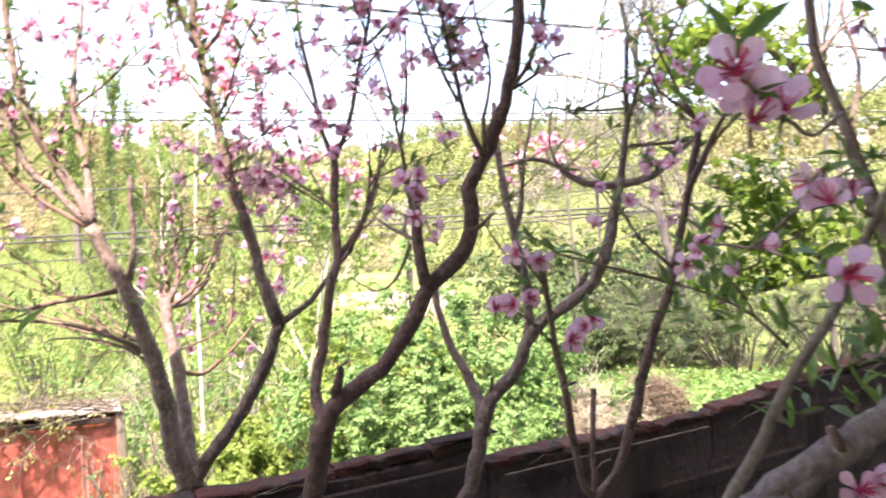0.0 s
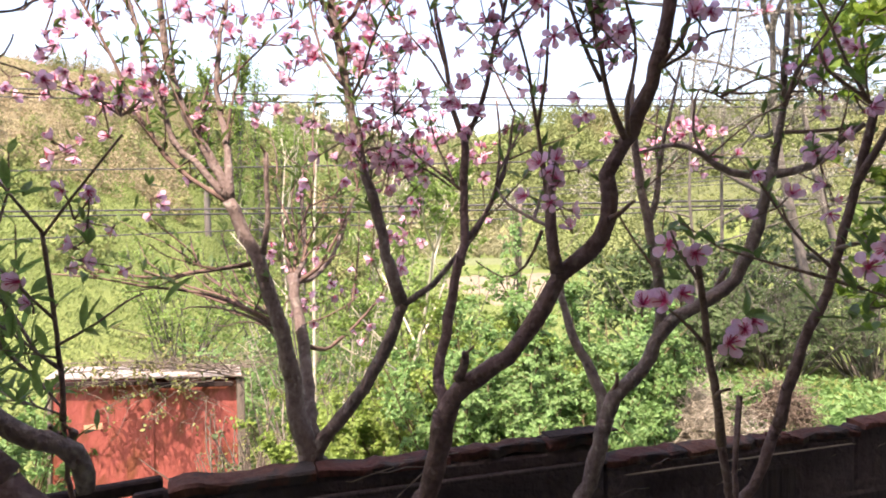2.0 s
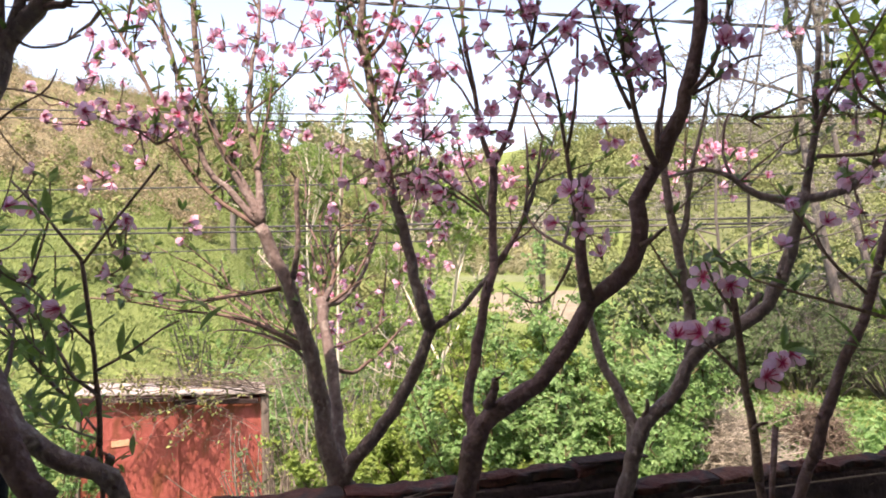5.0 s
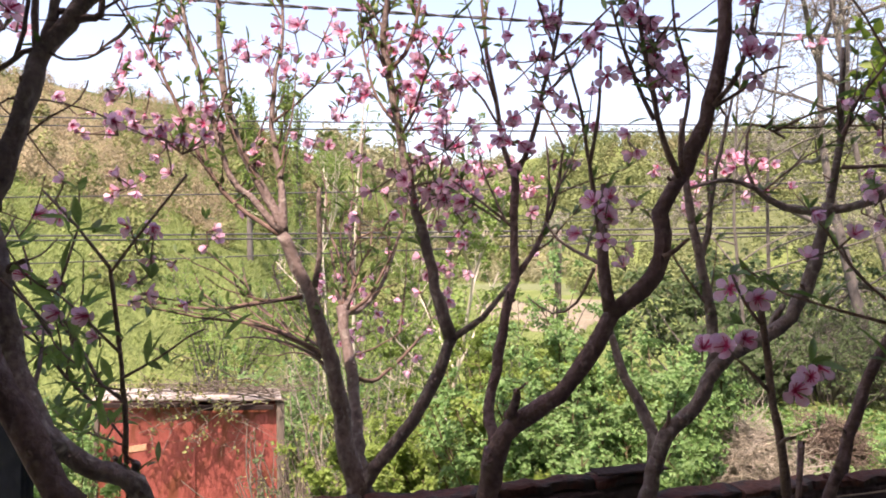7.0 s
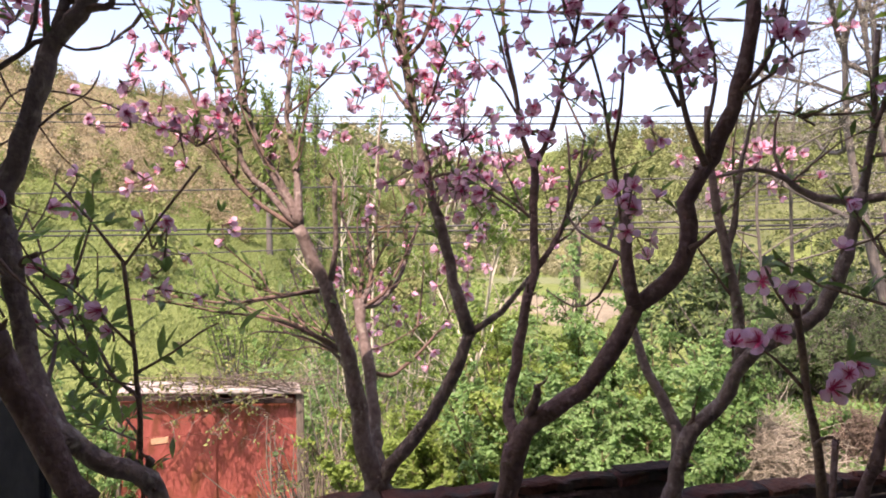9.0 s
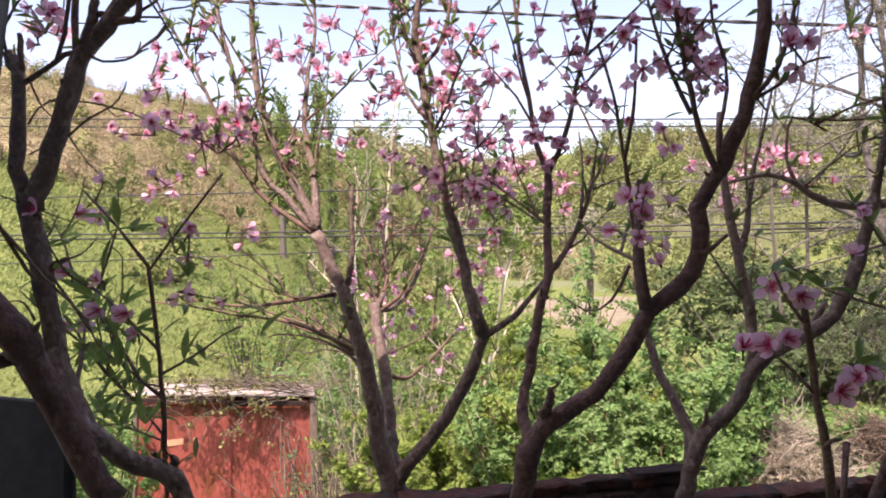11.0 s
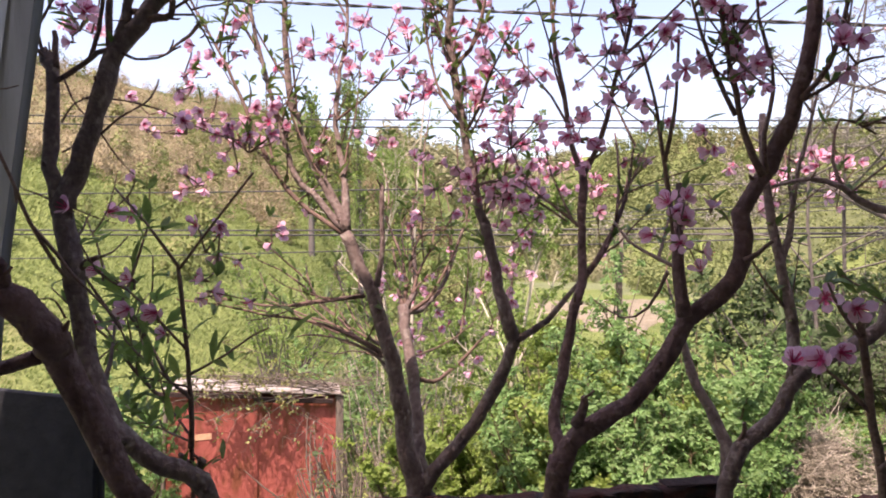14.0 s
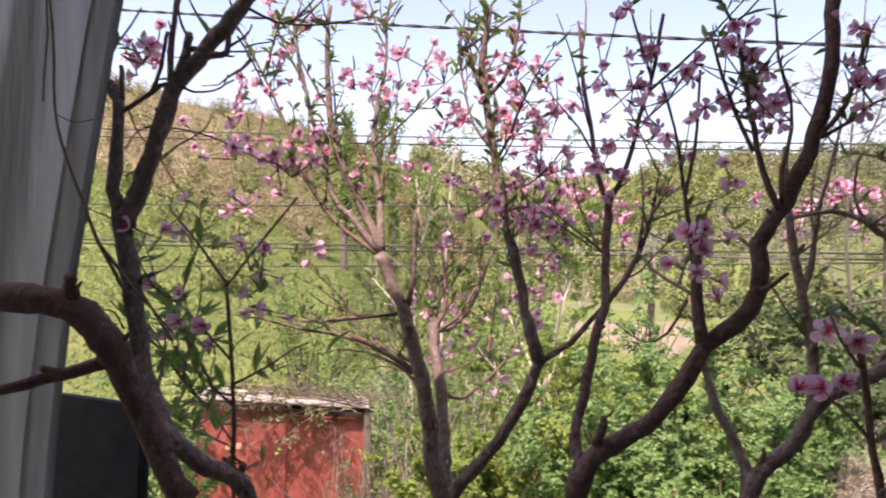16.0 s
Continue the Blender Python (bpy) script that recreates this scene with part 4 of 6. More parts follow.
# ---- blossoms and leaves of the peach trees ----
def blossom_mesh(name, open_angle, seed, size=0.030, petal=PETAL, heart=HEART, throat=BUD):
    """Five cupped petals round a crimson heart with stamens."""
    rng = random.Random(seed)
    v, f, mi = [], [], []
    rows = ((0.0, 0.06, 0.0), (0.32, 0.18, 0.02), (0.64, 0.345, 0.07), (0.88, 0.31, 0.12), (1.04, 0.07, 0.10))
    for k in range(5):
        a = 2 * math.pi * k / 5 + rng.uniform(-0.12, 0.12)
        tilt = radians(open_angle + rng.uniform(-18, 18))
        scale = size * 0.5 * rng.uniform(0.9, 1.1)
        turn = Matrix.Rotation(a, 3, "Z") @ Matrix.Rotation(-tilt, 3, "Y")
        start = len(v)
        for d, w, cup in rows:
            for s in (-1, 0, 1):
                v.append(turn @ (Vector((d + 0.08, s * w, cup * 0.4 + 0.12 * abs(s) * w + rng.uniform(-0.02, 0.02))) * scale))
        for r in range(len(rows) - 1):
            for c in range(2):
                q = start + r * 3 + c
                f.append((q, q + 1, q + 4, q + 3))
                mi.append(0 if r else 3)
    start = len(v)
    for k in range(6):
        v.append(Vector((math.cos(k * 1.047), math.sin(k * 1.047), 0.5)) * size * 0.09)
    v.append(Vector((0, 0, size * 0.16)))
    for k in range(6):
        f.append((start + k, start + (k + 1) % 6, start + 6))
        mi.append(1)
    for k in range(9):   # stamens
        a, start = rng.uniform(0, 6.283), len(v)
        tip = Vector((math.cos(a) * 0.22, math.sin(a) * 0.22, 0.42)) * size
        side = Vector((-math.sin(a), math.cos(a), 0)) * size * 0.018
        v += [side, -side, tip - side, tip + side]
        f.append((start, start + 1, start + 2, start + 3))
        mi.append(1)
    start = len(v)       # calyx and stalk
    for k in range(5):
        a = k * 1.257
        v.append(Vector((math.cos(a) * 0.10, math.sin(a) * 0.10, 0.0)) * size)
    v.append(Vector((0, 0, -0.28 * size)))
    for k in range(5):
        f.append((start + (k + 1) % 5, start + k, start + 5))
        mi.append(2)
    me = mesh_of(name, v, f, [petal, heart, TWIG, throat], True)
    me.polygons.foreach_set("material_index", mi)
    return me


BLOSSOMS = [blossom_mesh("blossom", a, s) for s, a in enumerate((12, 22, 34, 48, 56, 28, 40))]
WHITE_BLOSSOMS = [blossom_mesh("blossom", a, 30 + s, 0.036, WHITE_PETAL, LIME_LEAF, WHITE_PETAL) for s, a in enumerate((15, 30, 45))]
BUDS = [blossom_mesh("bud", a, 20 + s, 0.022) for s, a in enumerate((74, 82))]


class Tree:
    """A peach tree: trunk, limbs, twigs that grow along the limbs, young leaves and single blossoms."""

    def __init__(self, foot, label, flowering=0.05, white=False, bark=None, leafy=0.75):
        self.foot, self.bark, self.leafy = Vector(foot), bark or BARK, leafy
        self.big, self.loose = 1.0, 0.014
        self.flowering, self.full, self.buds = flowering, WHITE_BLOSSOMS if white else BLOSSOMS, WHITE_BLOSSOMS if white else BUDS
        self.base = thing("peach_tree", foot, label, "tree", "peach trees by the wall")
        self.rng = random.Random(int(abs(foot[0]) * 1000))
        self.twigs, self.leaf_at, self.leaf_way, self.count, self.limbs = [], [], [], 0, []

    def limb(self, name, points, r0, r1, dress=0.0, bark=None):
        line = smooth_line([Vector(p) - self.foot for p in points], 0.022)
        rng = self.rng
        self.count += 1
        line = [p + Vector((rng.gauss(0, 1), rng.gauss(0, 1), rng.gauss(0, 1))) * min(0.0016, r0 * 0.12) for p in line]
        v, f = tube_geo(line, r0, r1, 12 if r0 > 0.008 else 6, 0.085, self.count, flare=0.0 if name == "trunk" else 0.12)
        thin = r0 < 0.005
        ob = part("branch" if thin else name, mesh_of(name, v, f, TWIG if thin else bark or self.bark, True), self.base)
        self.limbs.append((ob, line))
        if r0 > 0.005:      # knots and short spurs
            for k in range(max(1, int(len(line) * 0.16))):
                q = rng.randrange(1, len(line))
                fr = q / len(line)
                r = r0 + (r1 - r0) * fr
                way = Vector((rng.gauss(0, 1), rng.gauss(0, 1), rng.gauss(0.5, 0.6))).normalized()
                self.twigs.append(([line[q], line[q] + way * (r + 0.003), line[q] + way * (r + rng.uniform(0.004, 0.012)) + Vector((0, 0, 0.003))], max(0.0022, r * 0.32), 0.0016))
        length = sum((b - a).length for a, b in zip(line, line[1:]))
        for k in range(int(dress * length * 40)):
            f = rng.uniform(0.12, 1.0)
            q = f * (len(line) - 1.001)
            p = line[int(q)].lerp(line[int(q) + 1], q % 1)
            main = (line[int(q) + 1] - line[int(q)]).normalized()
            way = main * 0.7 + Vector((rng.gauss(0, 0.6), rng.gauss(0, 0.6), rng.uniform(0, 0.7)))
            long = rng.choice((0.015, 0.02, 0.03, 0.06, 0.10, 0.20)) * rng.uniform(0.7, 1.3)
            twig = wander(rng, p, way, long, 4, 0.12, 0.05)
            self.twigs.append((twig, 0.0012 + long * 0.008, 0.0009))
            for j in range(1 + int(long / 0.035)):
                g = min(3.99, (1 - j * 0.035 / long) * 3.99) if j else 3.99
                g = max(0.0, g)
                self.tuft(twig[int(g)].lerp(twig[int(g) + 1], g % 1), rng.randint(1, 4) if rng.random() < self.leafy else 0, 0.024)
            if rng.random() < self.flowering and long > 0.025:      # a wand set with blossoms
                for j in range(1 + int(long / 0.022)):
                    g = rng.uniform(0.4, 3.99)
                    self.flower(twig[int(g)].lerp(twig[int(g) + 1], g % 1) + Vector((rng.gauss(0, 0.006), rng.gauss(0, 0.006), rng.gauss(0, 0.006))), 0.25)

    def tuft(self, p, n, size=0.026):
        rng = self.rng
        for j in range(n):
            self.leaf_at.append(p)
            self.leaf_way.append((rng.gauss(0, 0.8), rng.gauss(0, 0.8), rng.uniform(0.0, 1.5)))

    def tufts(self, *places):
        for x, y, z, n in places:
            for k in range(n):
                p = Vector((x, y, z)) - self.foot + Vector((self.rng.gauss(0, self.loose), self.rng.gauss(0, self.loose), self.rng.gauss(0, self.loose)))
                self.tuft(p, 2)

    def bearer(self, p):
        """The limb that passes nearest to a place."""
        return min(self.limbs, key=lambda some: min((q - p).length_squared for q in some[1]))[0]

    def flower(self, p, bud=0.15, towards=None):
        rng = self.rng
        small = rng.random() < bud
        ob = part("bud" if small else "blossom", rng.choice(self.buds if small else self.full), self.bearer(p))
        face = Vector((rng.gauss(-0.1, 0.75), rng.gauss(-0.35, 0.6), rng.gauss(-0.25, 0.6))).normalized()
        if towards:
            face = (Vector(towards) + face * 0.35).normalized()
        ob.matrix_local = Matrix.Translation(p) @ face.to_track_quat("Z", "Y").to_matrix().to_4x4() @ Matrix.Rotation(rng.uniform(0, 6.283), 4, "Z") @ Matrix.Scale(rng.uniform(0.8, 1.15) * self.big, 4)

    def blossoms(self, *places):
        """Clusters (x, y, z, how many), each on a short twig."""
        rng = self.rng
        for x, y, z, n in places:
            c = Vector((x, y, z)) - self.foot
            wide = 0.0 if n == 1 else 0.008 + 0.006 * math.sqrt(n)
            lean = Vector((rng.gauss(0, 0.35), rng.gauss(0, 0.35), 1)).normalized() * (0.0 if n == 1 else 0.012 + 0.004 * n)
            ends = []
            for k in range(n):
                p = c + lean * rng.uniform(-1, 1) + Vector((rng.gauss(0, wide), rng.gauss(0, wide), rng.gauss(0, wide)))
                ends.append(p)
                self.flower(p, 0.1 if n > 1 else 0.0, (-0.1, -0.9, 0.25) if n == 1 else None)
                self.twigs.append(([c + Vector((0, 0.004, -0.012)), p.lerp(c, 0.3) + Vector((0, 0.004, -0.004)), p], 0.0014, 0.001))
            if rng.random() < 0.7:
                self.tuft(c + Vector((0, 0, 0.012)), rng.randint(1, 4))

    def done(self, leaf=None, length=0.027, width=0.0075):
        if self.twigs:
            part("twig_growth", tubes("twig_growth", self.twigs, TWIG, 4), self.base, kind="stuff")
        if self.leaf_at:
            part("young_foliage", lance_leaves("young_foliage", self.leaf_at, self.leaf_way, length, width, leaf or YOUNG_LEAF, 7), self.base, "narrow young green leaves", "stuff")



tall_peach = Tree((-0.424, 1.220, 2.380), "peach tree with several pruned limbs and pink blossom", 0.10, leafy=0.9)
tall_peach.limb("trunk", [(-0.349, 1.200, 2.380), (-0.341, 1.220, 3.338), (-0.421, 1.220, 3.575), (-0.433, 1.220, 3.612), (-0.438, 1.220, 3.635)], 0.0355, 0.0233)
tall_peach.limb("limb", [(-0.432, 1.220, 3.606), (-0.446, 1.215, 3.659), (-0.464, 1.210, 3.733), (-0.474, 1.205, 3.812), (-0.482, 1.200, 3.851), (-0.500, 1.195, 3.910), (-0.517, 1.190, 3.968), (-0.552, 1.185, 4.036), (-0.565, 1.180, 4.072)], 0.0175, 0.0103)
tall_peach.limb("limb", [(-0.569, 1.180, 4.069), (-0.635, 1.183, 4.109), (-0.686, 1.186, 4.150), (-0.742, 1.189, 4.226), (-0.783, 1.191, 4.308), (-0.836, 1.194, 4.403), (-0.895, 1.197, 4.489), (-0.933, 1.200, 4.545)], 0.0046, 0.0021, 0.9)
tall_peach.limb("limb", [(-0.567, 1.180, 4.074), (-0.632, 1.187, 4.139), (-0.674, 1.193, 4.175), (-0.711, 1.200, 4.267), (-0.741, 1.207, 4.340), (-0.783, 1.213, 4.477), (-0.803, 1.220, 4.553)], 0.0067, 0.0027, 1.0)
tall_peach.limb("limb", [(-0.565, 1.180, 4.074), (-0.587, 1.192, 4.114), (-0.642, 1.203, 4.195), (-0.684, 1.215, 4.269), (-0.711, 1.227, 4.354), (-0.729, 1.238, 4.482), (-0.734, 1.250, 4.570)], 0.0087, 0.0044, 1.0)
tall_peach.limb("limb", [(-0.564, 1.180, 4.072), (-0.577, 1.203, 4.134), (-0.598, 1.227, 4.197), (-0.624, 1.250, 4.273), (-0.631, 1.273, 4.362), (-0.626, 1.297, 4.453), (-0.644, 1.320, 4.571)], 0.0077, 0.0023, 1.0)
tall_peach.limb("limb", [(-0.510, 1.190, 3.978), (-0.500, 1.190, 4.045), (-0.503, 1.190, 4.151)], 0.0057, 0.0041, 0.1)
tall_peach.limb("limb", [(-0.435, 1.225, 3.642), (-0.446, 1.243, 3.675), (-0.456, 1.261, 3.715), (-0.467, 1.279, 3.757), (-0.479, 1.296, 3.810), (-0.497, 1.314, 3.855), (-0.510, 1.332, 3.895), (-0.522, 1.350, 3.931)], 0.0132, 0.0093)
tall_peach.limb("limb", [(-0.518, 1.345, 3.922), (-0.512, 1.391, 3.920), (-0.510, 1.437, 3.928), (-0.498, 1.482, 3.955), (-0.488, 1.528, 4.006), (-0.481, 1.574, 4.069), (-0.472, 1.620, 4.142)], 0.0062, 0.0031, 0.6)
tall_peach.limb("limb", [(-0.522, 1.350, 3.926), (-0.547, 1.383, 3.957), (-0.568, 1.417, 4.002), (-0.592, 1.450, 4.049)], 0.0047, 0.0022, 0.5)
tall_peach.limb("limb", [(-0.520, 1.350, 3.926), (-0.522, 1.400, 3.957), (-0.539, 1.450, 3.995), (-0.562, 1.500, 4.037), (-0.586, 1.550, 4.101), (-0.602, 1.600, 4.169)], 0.0062, 0.0031, 0.6)
tall_peach.limb("limb", [(-0.478, 1.305, 3.804), (-0.459, 1.344, 3.792), (-0.445, 1.383, 3.801), (-0.422, 1.422, 3.828), (-0.398, 1.461, 3.861), (-0.382, 1.500, 3.885)], 0.0045, 0.0023, 0.2)
tall_peach.limb("limb", [(-0.494, 1.320, 3.841), (-0.479, 1.380, 3.845), (-0.452, 1.440, 3.862), (-0.422, 1.500, 3.892)], 0.0020, 0.0012, 0.2)
tall_peach.limb("limb", [(-0.509, 1.340, 3.895), (-0.532, 1.340, 3.883), (-0.544, 1.340, 3.861)], 0.0021, 0.0010, 0.1)
tall_peach.limb("limb", [(-0.531, 1.190, 3.963), (-0.629, 1.180, 3.948), (-0.698, 1.170, 3.938), (-0.778, 1.160, 3.948), (-0.848, 1.150, 3.959)], 0.0041, 0.0015, 0.4)
tall_peach.limb("limb", [(-0.479, 1.200, 3.856), (-0.550, 1.190, 3.890), (-0.629, 1.180, 3.914), (-0.720, 1.170, 3.923), (-0.800, 1.160, 3.937), (-0.893, 1.150, 3.945)], 0.0037, 0.0015, 0.3)
tall_peach.limb("limb", [(-0.487, 1.210, 3.849), (-0.567, 1.245, 3.875), (-0.642, 1.280, 3.888), (-0.733, 1.315, 3.906), (-0.791, 1.350, 3.934)], 0.0037, 0.0018, 0.3)
tall_peach.limb("limb", [(-0.497, 1.210, 3.869), (-0.604, 1.273, 3.900), (-0.697, 1.337, 3.936), (-0.771, 1.400, 3.990)], 0.0026, 0.0012, 0.2)
tall_peach.limb("limb", [(-0.487, 1.210, 3.859), (-0.590, 1.290, 3.898), (-0.666, 1.370, 3.957), (-0.728, 1.450, 4.013)], 0.0026, 0.0013, 0.2)
tall_peach.limb("limb", [(-0.492, 1.210, 3.879), (-0.581, 1.307, 3.918), (-0.646, 1.403, 3.979), (-0.681, 1.500, 4.049)], 0.0026, 0.0013, 0.3)
tall_peach.limb("limb", [(-0.432, 1.220, 3.606), (-0.414, 1.222, 3.658), (-0.369, 1.224, 3.714), (-0.329, 1.226, 3.774), (-0.289, 1.228, 3.852), (-0.276, 1.230, 3.898)], 0.0122, 0.0102)
tall_peach.limb("limb", [(-0.278, 1.230, 3.898), (-0.297, 1.229, 3.958), (-0.324, 1.227, 4.064), (-0.348, 1.226, 4.152), (-0.368, 1.224, 4.249), (-0.387, 1.223, 4.347), (-0.397, 1.221, 4.415), (-0.384, 1.220, 4.520)], 0.0102, 0.0048, 1.2)
tall_peach.limb("limb", [(-0.388, 1.220, 4.356), (-0.359, 1.230, 4.386), (-0.342, 1.240, 4.447), (-0.334, 1.250, 4.519)], 0.0043, 0.0022, 1.2)
tall_peach.limb("limb", [(-0.368, 1.220, 4.258), (-0.414, 1.240, 4.313), (-0.443, 1.260, 4.390), (-0.466, 1.280, 4.479)], 0.0032, 0.0017, 1.0)
tall_peach.limb("limb", [(-0.275, 1.230, 3.894), (-0.225, 1.253, 3.928), (-0.190, 1.277, 3.976), (-0.163, 1.300, 4.010)], 0.0059, 0.0040)
tall_peach.limb("limb", [(-0.163, 1.300, 4.010), (-0.135, 1.317, 4.066), (-0.114, 1.333, 4.117), (-0.102, 1.350, 4.190)], 0.0040, 0.0018, 0.6)
tall_peach.limb("limb", [(-0.346, 1.220, 4.151), (-0.295, 1.213, 4.159), (-0.244, 1.207, 4.129), (-0.186, 1.200, 4.090)], 0.0027, 0.0016, 0.3)
tall_peach.limb("limb", [(-0.507, 1.200, 3.864), (-0.564, 1.220, 3.889), (-0.622, 1.240, 3.905), (-0.684, 1.260, 3.914), (-0.756, 1.280, 3.932), (-0.808, 1.300, 3.942)], 0.0031, 0.0014, 0.1)
tall_peach.limb("limb", [(-0.506, 1.210, 3.855), (-0.569, 1.238, 3.870), (-0.635, 1.265, 3.877), (-0.699, 1.292, 3.875), (-0.741, 1.320, 3.865)], 0.0027, 0.0013, 0.1)
tall_peach.limb("limb", [(-0.622, 1.240, 3.905), (-0.667, 1.260, 3.927), (-0.708, 1.280, 3.955), (-0.730, 1.300, 3.982)], 0.0017, 0.0009, 0.1)
tall_peach.limb("limb", [(-0.564, 1.220, 3.889), (-0.613, 1.250, 3.915), (-0.666, 1.280, 3.934), (-0.708, 1.310, 3.976), (-0.735, 1.340, 4.009)], 0.0019, 0.0011, 0.1)
tall_peach.limb("limb", [(-0.495, 1.210, 3.841), (-0.556, 1.252, 3.859), (-0.624, 1.295, 3.865), (-0.693, 1.338, 3.881), (-0.750, 1.380, 3.906)], 0.0025, 0.0012, 0.1)
tall_peach.limb("limb", [(-0.532, 1.190, 3.964), (-0.584, 1.168, 3.953), (-0.632, 1.145, 3.944), (-0.673, 1.122, 3.925), (-0.708, 1.100, 3.920)], 0.0023, 0.0009, 0.15)
tall_peach.limb("limb", [(-0.591, 1.180, 3.952), (-0.624, 1.160, 3.965), (-0.657, 1.140, 3.977), (-0.678, 1.120, 3.999)], 0.0016, 0.0008, 0.15)
tall_peach.limb("limb", [(-0.490, 1.220, 3.815), (-0.547, 1.277, 3.843), (-0.622, 1.335, 3.842), (-0.689, 1.392, 3.824), (-0.754, 1.450, 3.819)], 0.0021, 0.0011, 0.1)
tall_peach.limb("limb", [(-0.519, 1.360, 3.920), (-0.489, 1.395, 3.945), (-0.470, 1.430, 3.993), (-0.455, 1.465, 4.046), (-0.451, 1.500, 4.088)], 0.0042, 0.0018, 0.5)
tall_peach.limb("limb", [(-0.524, 1.360, 3.926), (-0.541, 1.400, 3.993), (-0.575, 1.440, 4.051), (-0.614, 1.480, 4.097), (-0.643, 1.520, 4.141)], 0.0038, 0.0017, 0.5)
tall_peach.limb("limb", [(-0.517, 1.360, 3.926), (-0.524, 1.427, 3.992), (-0.518, 1.493, 4.055), (-0.535, 1.560, 4.116)], 0.0035, 0.0017, 0.5)
tall_peach.limb("limb", [(-0.530, 1.380, 3.954), (-0.542, 1.435, 4.021), (-0.543, 1.490, 4.088), (-0.554, 1.545, 4.148), (-0.580, 1.600, 4.205)], 0.0034, 0.0016, 0.5)
tall_peach.limb("limb", [(-0.521, 1.420, 3.993), (-0.568, 1.467, 4.033), (-0.595, 1.513, 4.083), (-0.606, 1.560, 4.130)], 0.0024, 0.0013, 0.4)
tall_peach.blossoms((-0.291, 1.200, 4.317, 6), (-0.252, 1.200, 4.326, 4), (-0.305, 1.200, 4.351, 4), (-0.353, 1.180, 4.185, 8), (-0.276, 1.180, 4.219, 9), (-0.286, 1.180, 4.144, 10), (-0.334, 1.180, 4.147, 5), (-0.271, 1.180, 4.127, 5))
tall_peach.blossoms((-0.340, 1.200, 4.282, 3), (-0.393, 1.240, 4.421, 9), (-0.348, 1.260, 4.444, 8), (-0.359, 1.200, 4.320, 4), (-0.340, 1.250, 4.401, 5), (-0.462, 1.400, 4.093, 4), (-0.497, 1.400, 4.252, 3), (-0.248, 1.200, 4.100, 3))
tall_peach.blossoms((-0.303, 1.580, 4.247, 5), (-0.265, 1.580, 4.221, 6), (-0.172, 1.450, 4.177, 6), (-0.342, 1.580, 4.049, 4), (-0.361, 1.580, 3.992, 6), (-0.433, 1.580, 3.986, 5), (-0.357, 1.400, 3.919, 4), (-0.160, 1.400, 4.106, 3))
tall_peach.blossoms((-0.480, 1.540, 3.850, 3), (-0.435, 1.550, 3.818, 3), (-0.603, 1.600, 3.853, 4), (-0.555, 1.600, 3.867, 3), (-0.659, 1.600, 3.958, 4), (-0.636, 1.700, 3.939, 4), (-0.570, 1.700, 3.912, 3), (-0.541, 1.700, 4.024, 4))
tall_peach.blossoms((-0.481, 1.250, 4.409, 6), (-0.524, 1.250, 4.442, 6), (-0.604, 1.300, 4.474, 5), (-0.639, 1.300, 4.450, 5), (-0.525, 1.300, 4.374, 4), (-0.497, 1.300, 4.325, 5), (-0.559, 1.300, 4.265, 4), (-0.514, 1.300, 4.300, 3), (-0.540, 1.300, 4.246, 3))
tall_peach.blossoms((-0.829, 1.200, 4.424, 6), (-0.893, 1.180, 4.374, 5), (-0.840, 1.200, 4.400, 3), (-0.848, 1.180, 4.288, 3), (-0.891, 1.150, 4.274, 3), (-0.705, 1.200, 4.285, 6), (-0.775, 1.180, 4.236, 5), (-0.720, 1.180, 4.239, 3), (-0.753, 1.180, 4.255, 3))
tall_peach.blossoms((-0.882, 1.200, 4.173, 3), (-0.645, 1.200, 4.403, 3), (-0.651, 1.200, 4.116, 3), (-0.762, 1.250, 4.091, 3), (-0.683, 1.200, 4.406, 4), (-0.616, 1.300, 4.379, 3), (-0.442, 1.260, 4.440, 5), (-0.294, 1.250, 4.408, 4), (-1.012, 1.200, 4.315, 3))
tall_peach.blossoms((-0.311, 1.280, 4.286, 4), (-0.300, 1.300, 4.239, 5), (-0.316, 1.300, 4.188, 6), (-0.293, 1.340, 4.169, 5), (-0.333, 1.320, 4.157, 6), (-0.288, 1.400, 4.204, 4), (-0.301, 1.280, 4.314, 4), (-0.270, 1.400, 4.148, 3), (-0.248, 1.450, 4.204, 4), (-0.163, 1.400, 4.157, 3), (-0.231, 1.450, 4.170, 3), (-0.348, 1.300, 4.199, 4), (-0.386, 1.300, 4.294, 3), (-0.303, 1.500, 4.064, 3), (-0.339, 1.500, 4.010, 3))

forked_peach = Tree((-0.185, 1.020, 2.380), "low-forked peach tree with one heavy dark limb and pink blossom", bark=OLD_BARK)
forked_peach.limb("trunk", [(-0.245, 1.057, 2.380), (-0.252, 1.077, 3.421), (-0.190, 1.040, 3.660), (-0.173, 1.030, 3.724), (-0.163, 1.020, 3.771)], 0.0245, 0.0144)
forked_peach.limb("limb", [(-0.166, 1.020, 3.747), (-0.171, 1.043, 3.784), (-0.182, 1.066, 3.814), (-0.175, 1.089, 3.868), (-0.162, 1.111, 3.967), (-0.153, 1.134, 4.000), (-0.159, 1.157, 4.079), (-0.160, 1.180, 4.164)], 0.0084, 0.0062)
forked_peach.limb("limb", [(-0.160, 1.180, 4.161), (-0.178, 1.180, 4.207), (-0.192, 1.180, 4.289), (-0.205, 1.180, 4.353), (-0.217, 1.180, 4.463)], 0.0046, 0.0026, 0.5)
